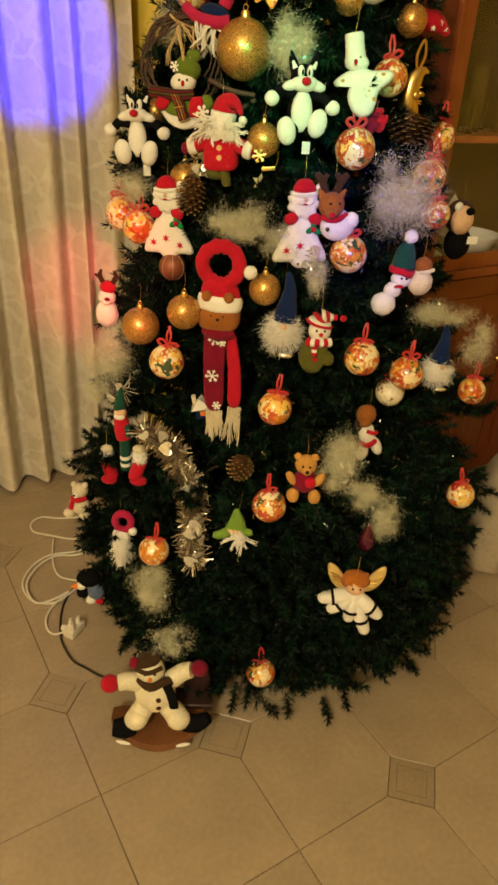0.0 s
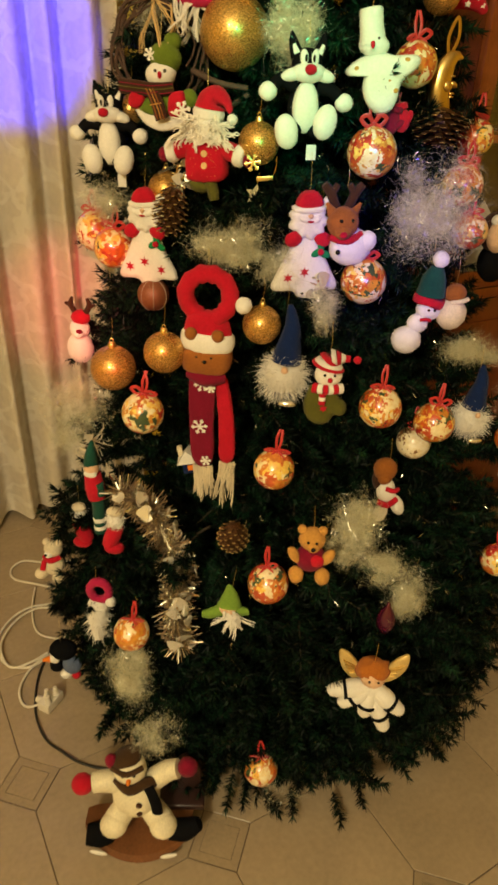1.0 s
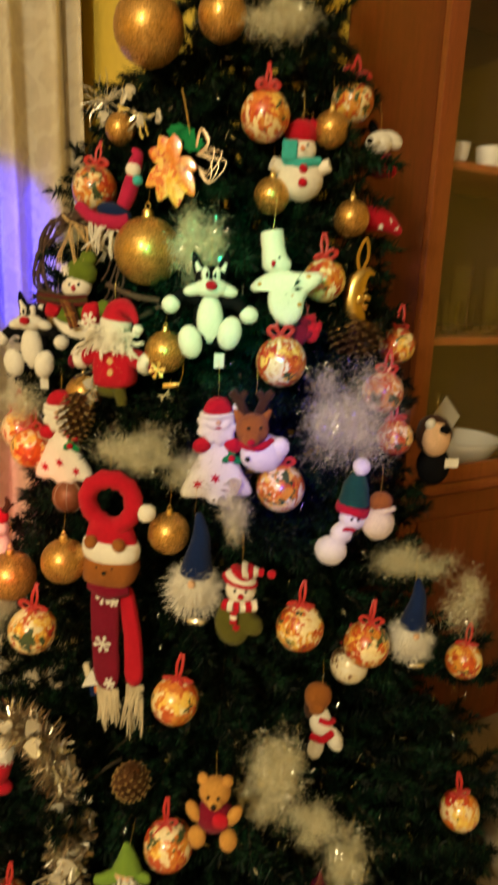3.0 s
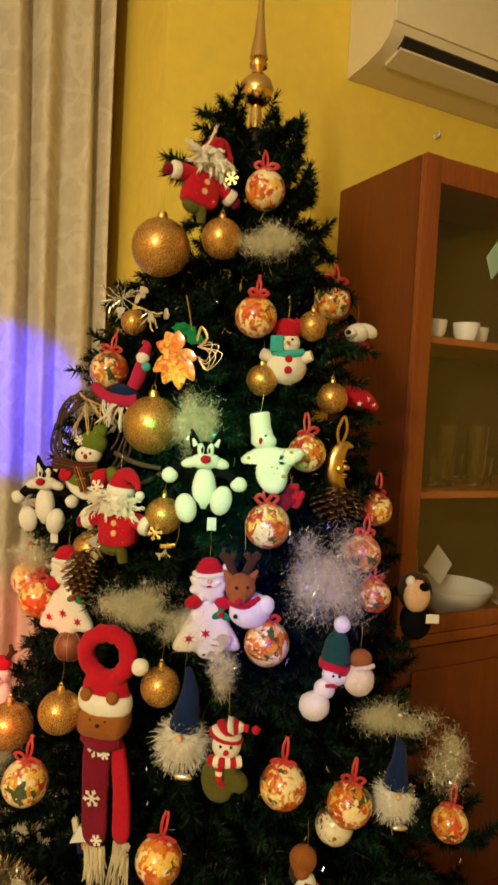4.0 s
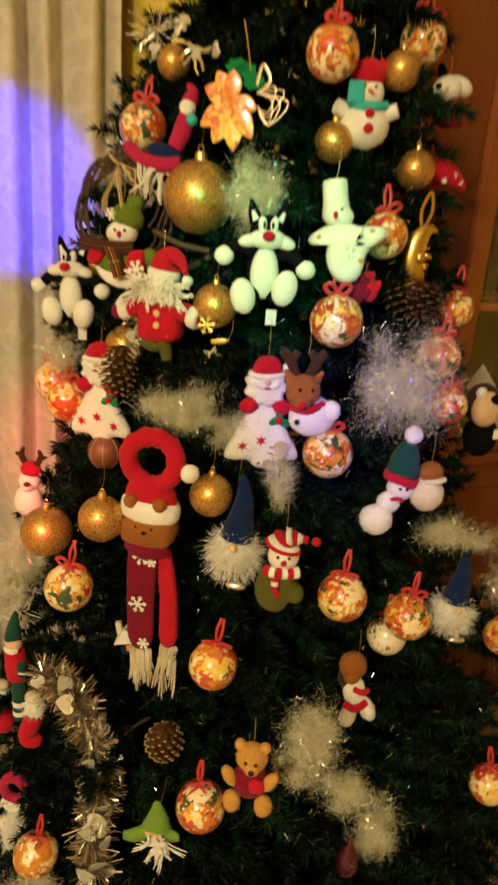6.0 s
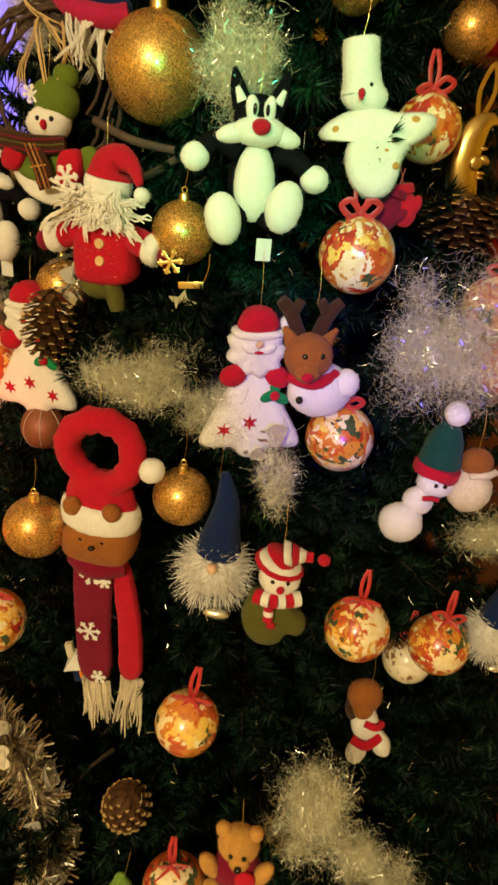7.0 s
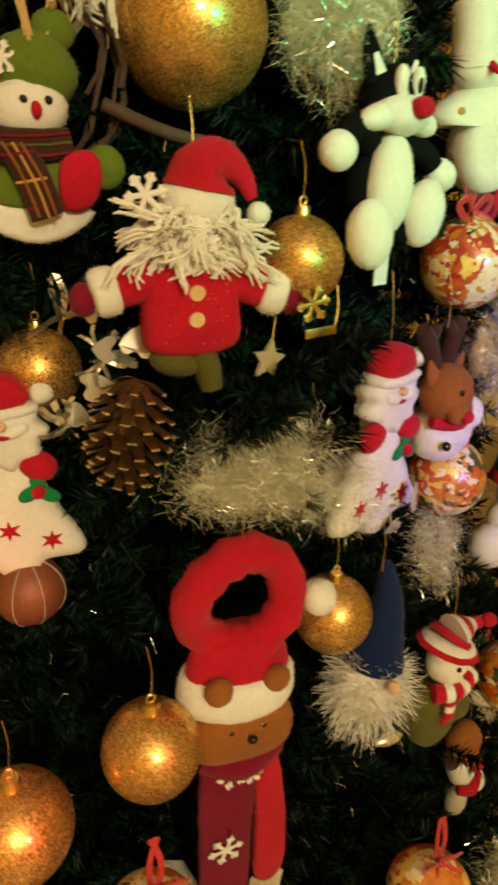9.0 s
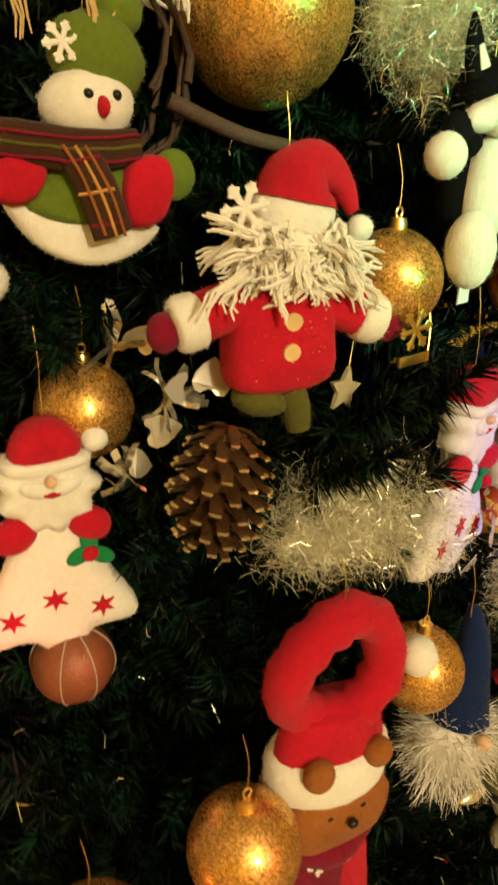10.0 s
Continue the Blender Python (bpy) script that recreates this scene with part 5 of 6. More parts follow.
def heart_leaf(f, c, d, r, thick, rng):
    """One stamped heart of pearly foil that faces along d."""
    u = d.orthogonal().normalized()
    w = d.cross(u)
    turn = rng.uniform(0, 6.3)
    u, w = u * math.cos(turn) + w * math.sin(turn), w * math.cos(turn) - u * math.sin(turn)
    heart = [(0.0, -1.0), (0.5, -0.55), (0.85, -0.05), (0.92, 0.4), (0.72, 0.74), (0.4, 0.78), (0.1, 0.55), (-0.1, 0.55), (-0.4, 0.78), (-0.72, 0.74), (-0.92, 0.4), (-0.85, -0.05), (-0.5, -0.55)]
    n = len(heart)
    front = [c + u * (a * r) + w * (b * r) + d * (0.18 * r * a * a) for a, b in heart]
    back = [q - d * thick for q in front]
    return f.put(front + back, [tuple(range(n)), tuple(range(2 * n - 1, n - 1, -1))] + [(i, (i + 1) % n, n + (i + 1) % n, n + i) for i in range(n)], HEART)


def heart_garland(points):
    """A twisted foil garland with heart-shaped leaves, sagging through points."""
    f, rng = Form(1.0), random.Random(21)
    pts = [Vector(p) for p in points]
    line = []
    for a, b in zip(pts, pts[1:]):
        line += [a.lerp(b, i / 10) for i in range(10)]
    f.rod(line, 0.002, SILVER, 5)
    for p in line:
        for _ in range(70):
            d = Vector((rng.gauss(0, 1), rng.gauss(0, 1), rng.gauss(0, 1))).normalized()
            s = d.cross(Vector((rng.gauss(0, 1), rng.gauss(0, 1), rng.gauss(0, 1)))).normalized() * rng.uniform(0.0005, 0.0014)
            q = p + d * rng.uniform(0.014, 0.046)
            f.put([p - s, p + s, q + s, q - s], [(0, 1, 2, 3)], SILVER if rng.random() < 0.4 else BRONZE)
    for p in line[::2]:
        d = Vector((rng.uniform(-1, 1), rng.uniform(-1.2, 0.1), rng.uniform(-0.5, 0.5))).normalized()
        c = p + d * 0.030
        heart_leaf(f, c, d, rng.uniform(0.012, 0.020), 0.0008, rng)
    return solid("foil_garland", f, "champagne foil garland with shiny heart leaves", "garland", smooth=0)


heart_garland([(0.500, 1.224, 0.721), (0.541, 1.178, 0.698), (0.559, 1.144, 0.638), (0.571, 1.112, 0.577), (0.545, 1.086, 0.524), (0.544, 1.056, 0.448)])


def lametta():
    """Single foil threads caught all over the branches."""
    f, rng = Form(1.0), random.Random(31)
    for _ in range(1500):
        z = rng.uniform(0.15, 1.9)
        a = rng.uniform(math.pi * 0.85, math.pi * 1.95)
        r = tree_radius(z) * rng.uniform(0.75, 1.0)
        p = Vector((TREE.x + r * math.cos(a), TREE.y + r * math.sin(a), z))
        d = Vector((rng.gauss(0, .7), rng.gauss(0, .7), rng.gauss(-.5, .6))).normalized()
        s = d.cross(Vector((rng.gauss(0, 1), rng.gauss(0, 1), rng.gauss(0, 1)))).normalized() * 0.00026
        ln = rng.uniform(0.003, 0.010)
        q = p + d * ln
        e = q + (d + Vector((rng.gauss(0, .4), rng.gauss(0, .4), rng.gauss(0, .4)))).normalized() * ln * 0.6
        f.put([p - s, p + s, q + s, q - s, e + s, e - s], [(0, 1, 2, 3), (3, 2, 4, 5)], SILVER)
    return solid("tinsel_threads", f, "loose silver tinsel threads caught in the branches", "tinsel", kind="stuff", smooth=0)


lametta()


# ---- foil bits between the branches ----


def foil_spray(x, y, z, count, length, mat, label, wide=3.0):
    """A handful of curled foil strips wired together."""
    f, rng = Form(), random.Random(int(x * 1000 + z * 300))
    for _ in range(count):
        d = Vector((rng.gauss(0, 1), rng.gauss(-0.4, 0.6), rng.gauss(0, 1))).normalized()
        s = d.cross(Vector((0, 1, 0.2))).normalized() * wide * rng.uniform(0.5, 1.0)
        pts = [Vector((0, 0, 0))]
        for k in range(5):
            d = (d + Vector((rng.gauss(0, .25), rng.gauss(0, .2), rng.gauss(0, .25)))).normalized()
            pts.append(pts[-1] + d * length * rng.uniform(0.6, 1.1) / 5)
        verts = [q + t for q in pts for t in (-s, s)] + [q + t + Vector((0, 0.5, 0)) for q in pts for t in (-s, s)]
        k = len(pts) * 2
        faces = [(2 * i, 2 * i + 1, 2 * i + 3, 2 * i + 2) for i in range(5)] + [(k + 2 * i + 2, k + 2 * i + 3, k + 2 * i + 1, k + 2 * i) for i in range(5)]
        f.put(verts, faces, mat)
    for _ in range(count // 6):
        c = Vector((rng.gauss(0, 0.4), rng.gauss(-0.2, 0.2), rng.gauss(0, 0.4))) * length
        heart_leaf(f, c, Vector((rng.uniform(-0.8, 0.8), -1, rng.uniform(-0.5, 0.5))).normalized(), rng.uniform(9, 15), 0.8, rng)
    return solid("foil_spray", f, label, "ornament", facing(x, y, z), "foil sprays", "stuff", smooth=0)


foil_spray(0.730, 1.427, 1.716, 26, 60, HEART, "spray of thin white foil strips on a high branch", 0.9)
foil_spray(0.759, 1.336, 1.684, 12, 45, SILVER, "crumpled silver foil strips between the twigs", 2.2)
foil_spray(0.683, 1.346, 1.270, 7, 40, SILVER, "curled silver ribbon loops between the branches", 3.0)
foil_spray(0.665, 1.297, 1.248, 18, 30, SILVER, "crumpled silver foil strips between the twigs", 2.6)
foil_spray(0.651, 1.319, 1.197, 8, 34, SILVER, "curled gold and silver ribbon ends", 3.2)
foil_spray(0.832, 1.113, 1.109, 14, 36, SILVER, "crumpled silver foil strips between the twigs", 2.0)
foil_spray(0.480, 1.299, 0.798, 16, 46, HEART, "white foil strips on a low branch", 1.2)


def star_ornament(x, y, z):
    f = Form(0.0007).slab(star(24, 0.5), 5, PALEGOLD, (0, 0, 0), 0.0).rod([(0, 0, 22), (1, 2, 50)], 0.7, GOLDCAP, 5)
    return solid("star_ornament", f, "pale gold star hanging by a thread", "ornament", facing(x, y, z, 12, 10))


PALEGOLD = material("pale_gold_card", (0.72, 0.62, 0.36), 0.4, 0.3, 0.15, 80)
star_ornament(0.761, 1.207, 1.241)
solid("gold_tag", Form().box((-13, -1, -3.5), (13, 1, 3.5), GOLDCAP, 0.5).rod([(12, 0, 0), (18, 4, 14), (20, 8, 30)], 0.6, GOLDCAP, 5), "shiny gold foil tag on a thread", "ornament", facing(0.750, 1.161, 1.272, 0, -6))


def gold_snowflake(x, y, z):
    return solid("snowflake_ornament", snowflake(Form(), 0, 0, 0, 13, GOLDCAP, 1.8).rod([(0, 0, 12), (0, 3, 40)], 0.5, GOLDCAP, 5), "small gold snowflake in front of a gold ball", "ornament", facing(x, y, z))


gold_snowflake(0.726, 1.159, 1.296)
gold_snowflake(0.868, 1.231, 1.925)

# ---- on the floor ----


def rocking_snowman(x, y, z, turn):
    f, rng = Form(0.00093), random.Random(14)
    # curved rocker board
    k = 15
    xs = [-118 + 236 * i / (k - 1) for i in range(k)]
    def low(u):
        return 46 * (u / 118) ** 2
    verts, faces = [], []
    for u in xs:
        w = math.sqrt(max(0.05, 1 - (u / 124) ** 2))
        for yy, zz in ((-84, low(u)), (46, low(u)), (40, low(u) + 18), (-78, low(u) + 18)):
            verts.append((u, -19 + (yy + 19) * w, zz))
    for i in range(k - 1):
        a, b = i * 4, i * 4 + 4
        faces += [(a + j, a + (j + 1) % 4, b + (j + 1) % 4, b + j) for j in range(4)]
    faces += [(3, 2, 1, 0), ((k - 1) * 4, (k - 1) * 4 + 1, (k - 1) * 4 + 2, (k - 1) * 4 + 3)]
    f.put(verts, faces, ROCKER)
    toy_set = thing("rocking_snowman", "cream plush snowman with red mittens on a brown wooden rocker", "toy", pose(x, y, z, 0, 0, turn))
    for u in (-82, 70):
        f.ball((u, -82, low(u) + 10), (20, 4, 6), WHITE, (0, -18 if u > 0 else 18, 0))
    part("rocker_board", f, toy_set, "brown painted rocker board with white marks", smooth=60)
    f = Form(0.00093)
    f.slab([(60, 40), (120, 52), (136, 110), (128, 170), (96, 190), (70, 150)], 22, DARKWOOD, (0, 52, 0), 0.3)
    f.box((40, 0, 60), (142, 60, 76), DARKWOOD, 4)
    part("sled_back", f, toy_set, "dark wooden sled back", smooth=60)
    f = Form(0.00093)
    f.ball((-6, -8, 132), (52, 44, 52), CREAMSNOW, lump=0.05)
    for pts, r in (([(-30, -16, 100), (-48, -34, 78), (-58, -40, 60)], 28), ([(26, -18, 98), (50, -38, 86), (62, -44, 70)], 28)):
        f.rod(pts, [r - 2, r, r - 4], CREAMSNOW, 14)
    f.ball((-52, -46, 78), (30, 28, 26), CREAMSNOW).ball((56, -50, 86), (30, 28, 26), CREAMSNOW)
    f.rod([(-60, -44, 52), (-84, -50, 48), (-112, -54, 52)], [24, 27, 20], BLACK, 12).rod([(70, -44, 64), (104, -46, 66), (134, -42, 84)], [22, 24, 14], BLACK, 12)
    f.rod([(-40, 0, 160), (-72, -6, 170), (-98, -10, 168)], [25, 23, 21], CREAMSNOW, 14).ball((-120, -12, 166), (24, 22, 24), RED)
    f.rod([(34, 4, 168), (64, 4, 196), (86, 2, 206)], [24, 22, 20], CREAMSNOW, 14).ball((106, 2, 212), (22, 20, 22), CRIMSON)
    f.ball((-18, 0, 206), (36, 32, 32), CREAMSNOW).ball((-26, 10, 226), (34, 30, 18), PLAID, (0, -18, 0)).ball((-58, 4, 224), (13, 13, 18), CRIMSON).rod([(-54, -8, 216), (-20, -30, 226), (14, -16, 232)], 6, PLAID, 8)
    f.rod([(-46, -10, 184), (-14, -34, 180), (20, -18, 186), (36, -10, 176)], 11, PLAID, 10).rod([(24, -26, 180), (40, -40, 150), (44, -44, 120)], [12, 13, 12], BLACK, 10, 0.5)
    f.ball((-16, -33, 208), (5, 9, 5), ORANGE).ball((-28, -28, 218), 3.5, BEAD).ball((-4, -28, 220), 3.5, BEAD)
    for bz in (150, 124):
        f.ball((6, -50 + abs(bz - 132) * 0.1, bz), (7, 5, 7), DARKBROWN)
    fuzz(f, rng, 2.5, 4.0)
    part("snowman", f, toy_set, "cream fleece snowman in plaid cap and scarf", smooth=60)
    return toy_set


ROCKER = material("brown_painted_wood", (0.16, 0.06, 0.02), 0.45, 0, 0.3, 20, 0.2, 100)
DARKWOOD = material("dark_sled_wood", (0.03, 0.012, 0.01), 0.4, 0, 0.3, 20)
PLAID = felt("dark_plaid_wool", (0.05, 0.025, 0.01))
rocking_snowman(0.435, 1.03, 0.0, -30)


def floor_cable(pts, r):
    """The line of a cable lying on the tiles, smoothed through a few points."""
    fine = []
    q = [Vector((a, b, 0)) for a, b in pts]
    for i in range(len(q) - 1):
        p0, p1, p2, p3 = q[max(i - 1, 0)], q[i], q[i + 1], q[min(i + 2, len(q) - 1)]
        for k in range(8):
            t = k / 8
            fine.append(0.5 * ((2 * p1) + (p2 - p0) * t + (2 * p0 - 5 * p1 + 4 * p2 - p3) * t * t + (3 * p1 - p0 - 3 * p2 + p3) * t ** 3))
    fine.append(q[-1])
    return [(p.x, p.y, r + 0.0015 * (1 + math.sin(i * 0.4))) for i, p in enumerate(fine)]


def extension_lead():
    lead = thing("extension_lead", "white extension lead coiled loosely on the tiles", "extension lead", pose(0, 0, 0))
    f = Form(1.0)
    f.rod(floor_cable([(0.56, 1.95), (0.485, 1.982), (0.426, 2.02), (0.379, 1.998), (0.378, 1.943), (0.436, 1.887), (0.49, 1.841), (0.56, 1.80)], 0.004), 0.0035, CABLE, 8)
    f.rod(floor_cable([(0.56, 1.79), (0.479, 1.777), (0.39, 1.797), (0.316, 1.764), (0.272, 1.696), (0.276, 1.616), (0.331, 1.57), (0.39, 1.589), (0.45, 1.64)], 0.004), 0.0035, CABLE, 8)
    f.rod(floor_cable([(0.55, 1.74), (0.461, 1.753), (0.403, 1.777), (0.33, 1.748), (0.28, 1.679), (0.283, 1.592), (0.343, 1.58), (0.385, 1.592)], 0.010), 0.0035, CABLE, 8)
    f.rod(floor_cable([(0.385, 1.592), (0.328, 1.56), (0.294, 1.517), (0.285, 1.47), (0.301, 1.441), (0.338, 1.438)], 0.004), 0.0035, CABLE, 8)
    f.rod(floor_cable([(0.423, 1.876), (0.389, 1.774), (0.383, 1.682), (0.43, 1.63)], 0.004), 0.003, CABLE, 8)
    part("cord", f, lead)
    f = Form()
    f.box((-30, -18, 0), (30, 18, 28), CABLE, 6).rod([(-10, 18, 14), (-12, 34, 16)], [11, 8], CABLE, 10)
    for a, b in ((-16, -8), (-2, 8), (14, -6)):
        f.rod([(a, b, 28), (a, b, 34)], [9, 8], CABLE, 12).rod([(a, b, 34), (a, b, 50)], [7, 5], CABLE, 10)
    block = part("socket_block", f, lead, "white socket block with plugs in it")
    block.matrix_basis = pose(0.35, 1.43, 0.0, 0, 0, 35)
    return lead


extension_lead()
solid("light_cable", Form(1.0).rod(floor_cable([(0.45, 1.64), (0.417, 1.619), (0.363, 1.561), (0.326, 1.486), (0.307, 1.409), (0.309, 1.337), (0.331, 1.286), (0.365, 1.23), (0.43, 1.18), (0.52, 1.18)], 0.004), 0.003, BLACKCABLE, 8),
      "thin black light cable curving over the tiles", "cable")


def cloth_bag(x, y):
    bag = thing("cloth_bag", "slumped beige cloth bag with dark strap on the floor", "bag", pose(x, y, 0, 0, 0, 20))
    f = Form()
    n = 28
    verts, faces = [], []
    prof = [(0.80, 0), (1.0, 20), (1.06, 90), (1.0, 180), (0.92, 260), (0.80, 330), (0.60, 372), (0.25, 380)]
    for s, zz in prof:
        for j in range(n):
            a = 2 * math.pi * j / n
            w = 1 + 0.10 * noise.noise(Vector((math.cos(a) * 2, math.sin(a) * 2, zz / 90)))
            verts.append((190 * s * w * math.cos(a), 120 * s * w * math.sin(a), zz))
    for i in range(len(prof) - 1):
        faces += [(i * n + j, i * n + (j + 1) % n, (i + 1) * n + (j + 1) % n, (i + 1) * n + j) for j in range(n)]
    faces.append(tuple((len(prof) - 1) * n + j for j in range(n)))
    faces.append(tuple(range(n - 1, -1, -1)))
    f.put(verts, faces, LINEN)
    part("body", f, bag)
    part("strap", Form().rod([(-150, -60, 340), (-170, -70, 430), (-90, -80, 510), (40, -80, 480), (130, -60, 330)], 12, BLACK, 8, 0.35), bag, "dark webbing strap")
    return bag


LINEN = material("beige_linen", (0.42, 0.34, 0.24), 0.9, 0, 0.2, 12, 0.5, 300)
cloth_bag(1.78, 1.12)

MINT = material("mint_card", (0.35, 0.60, 0.42), 0.7, 0, 0.08, 30)

# ---- in the cabinet ----


def cup(x, y, z, s=1.0):
    c = thing("cup", "white china cup on the cabinet shelf", "cup", pose(x, y, z, 0, 0, 30), "white china cups")
    part("bowl", Form(0.001 * s).lathe([(0, 0), (22, 0), (24, 4), (36, 24), (40, 58), (38, 58), (34, 26), (20, 8), (0, 8)], CHINA), c)
    part("handle", Form(0.001 * s).rod([(36, 0, 46), (54, 0, 48), (58, 0, 32), (48, 0, 18), (32, 0, 18)], 4, CHINA, 8), c)
    return c


for cx, cy in ((1.72, 1.62), (1.83, 1.60), (1.93, 1.66), (1.78, 1.74), (2.08, 1.62)):
    cup(cx, cy, 1.735)


def tumbler(x, y, z, r, h):
    return solid("drinking_glass", Form().lathe([(0, 0), (r * 0.8, 0), (r, h), (r - 2, h), (r * 0.8 - 2, 6), (0, 6)], GLASS, n=24), "clear drinking glass on the cabinet shelf", "glass", pose(x, y, z), "drinking glasses")


for gx, gy, gr, gh in ((1.70, 1.66, 28, 90), (1.77, 1.62, 28, 90), (1.84, 1.66, 32, 190), (1.93, 1.62, 32, 190), (2.03, 1.68, 28, 90), (1.98, 1.76, 28, 90)):
    tumbler(gx, gy, 1.30, gr, gh)

solid("serving_bowl", Form().lathe([(0, 0), (50, 0), (55, 8), (110, 50), (132, 92), (128, 92), (104, 52), (48, 14), (0, 12)], CHINA, n=40), "wide white china bowl on the cabinet shelf", "bowl", pose(1.92, 1.68, 0.885))
solid("folded_napkin", Form().put([(-60, 0, 0), (0, -12, -60), (60, 0, 0), (0, 6, 66), (-60, 3, 0), (0, -9, -60), (60, 3, 0), (0, 9, 66)], [(0, 1, 2, 3), (7, 6, 5, 4), (0, 3, 7, 4), (3, 2, 6, 7), (2, 1, 5, 6), (1, 0, 4, 5)], CHINA),
      "pale folded card standing in the bowl", "card", pose(1.88, 1.70, 1.035))
for jx, jy, jh in ((1.64, 1.62, 70), (1.70, 1.58, 52), (1.75, 1.66, 60)):
    jar = thing("spice_jar", "small cream china jar with a lid", "jar", pose(jx, jy, 0.885), "small china jars")
    part("body", Form().lathe([(0, 0), (20, 0), (24, 10), (24, jh - 12), (18, jh - 4), (0, jh - 4)], CHINA, n=20), jar)
    part("lid", Form().lathe([(20, jh - 4), (20, jh + 3), (8, jh + 8), (6, jh + 14), (0, jh + 15)], CHINA, n=20), jar)
solid("saucer_stack", Form().lathe([(0, 0), (40, 0), (70, 10), (70, 13), (40, 8), (66, 17), (70, 22), (40, 16), (0, 16)], CHINA, n=32), "stack of white china saucers", "saucer", pose(2.2, 1.68, 0.885))

solid("diamond_card", Form().slab([(-46, 0), (0, -56), (46, 0), (0, 56)], 2, MINT, (0, 0, 0), 0), "pale green diamond-shaped card behind the cabinet glass", "card", pose(1.86, 1.535, 1.974, 8, 0, 12))
solid("wall_hook", Form().rod([(0, 3, 0), (0, -4, 0)], [9, 8], CHINA, 14).rod([(0, -4, 0), (0, -14, -2), (0, -18, 8), (0, -16, 16)], 3, CHINA, 8), "small white plastic hook on the yellow wall", "hook", pose(1.928, 1.897, 2.459))

# ---- the tree ----
def needles(rng, p, d, length, count, verts, faces, size, lift=0.0):
    """Tapered plastic needles all round a twig that runs from p along d and bends up by lift."""
    d = d.normalized()
    a = d.orthogonal().normalized()
    b = d.cross(a)
    for i in range(count):
        t = (i + rng.random()) / count
        ang = rng.uniform(0, 2 * math.pi)
        out = a * math.cos(ang) + b * math.sin(ang)
        way = (out + d * rng.uniform(0.15, 0.75)).normalized()
        if t > 0.9:
            way = (out * rng.uniform(0.2, 0.9) + d).normalized()
        q = p + d * (length * t) + Vector((0, 0, lift * t * t))
        ln = size * rng.uniform(0.8, 1.1) * (1.0 if t > 0.12 else 0.7)
        s = way.cross(Vector((rng.gauss(0, 1), rng.gauss(0, 1), rng.gauss(0, 1)))).normalized() * 0.0016
        o = len(verts)
        verts += [q - s, q + s, q + way * ln - Vector((0, 0, 0.05 * ln))]
        faces.append((o, o + 1, o + 2))


def branch_mesh(length, seed):
    """One wired branch along +x with bottle-brush side twigs that curl upwards."""
    rng = random.Random(seed)
    verts, faces = [], []
    stem = [Vector((length * i / 8, 0, -0.10 * length * (i / 8) ** 2 + 0.02 * length * math.sin(i))) for i in range(9)]
    for i in range(8):
        d = stem[i + 1] - stem[i]
        if i > 1:
            needles(rng, stem[i], d, d.length, max(8, int(d.length * 2600)), verts, faces, 0.021)
    k = max(3, int(length / 0.042))
    twigs = []
    for i in range(k):
        t = 0.30 + 0.68 * (i + 0.5) / k
        p = stem[min(7, int(t * 8))].lerp(stem[min(8, int(t * 8) + 1)], t * 8 % 1)
        side = 1 if i % 2 else -1
        d = Vector((rng.uniform(0.45, 0.9), side * rng.uniform(0.5, 1.0), rng.uniform(-0.3, 0.45)))
        ln = rng.uniform(0.065, 0.10) * (1.15 - 0.35 * t)
        lift = rng.uniform(0.0, 0.03)
        twigs.append((p, d.normalized(), ln, lift))
        needles(rng, p, d, ln, int(ln * 3700), verts, faces, 0.024, lift)
    f = Form(1.0)
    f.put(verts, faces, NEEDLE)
    f.rod(stem, [0.0035 - 0.0003 * i for i in range(9)], TWIG, 5)
    for p, d, ln, lift in twigs:
        f.rod([p, p + d * (ln * 0.5) + Vector((0, 0, lift * 0.25)), p + d * ln + Vector((0, 0, lift))], [0.0016, 0.0013, 0.0008], TWIG, 3)
    return f.mesh("branch", 0)


HUNG = ("bauble", "ornament", "pine cone")
bpy.context.view_layer.update()
obstacles = []
for o in list(scene.objects):
    top = o if o.parent is None else o.parent
    if o.type == "MESH" and top.get("category") in HUNG and top.name != "tinsel_threads":
        box = [o.matrix_world @ Vector(c) for c in o.bound_box]
        lo = Vector([min(c[i] for c in box) for i in range(3)])
        hi = Vector([max(c[i] for c in box) for i in range(3)])
        if o.name.startswith("ribbon") or o.name.startswith("cap"):
            continue
        mid = (lo + hi) / 2 - TREE
        obstacles.append((math.atan2(mid.y, mid.x), math.hypot(mid.x, mid.y), lo.z, hi.z - 0.03, 0.5 * (hi - lo).to_2d().length * 0.75))


def room_for(a, z, reach, margin=0.045):
    """How far a branch at angle a and height z may reach before it covers an ornament."""
    if abs((a - 4.08 + math.pi) % (2 * math.pi) - math.pi) > 0.9:
        return reach
    for oa, orr, z0, z1, half in obstacles:
        d = (a - oa + math.pi) % (2 * math.pi) - math.pi
        if z0 - 0.03 < z < z1 + 0.04 and abs(d) * orr < half + margin:
            reach = min(reach, orr - 0.045)
    return max(reach, 0.06)


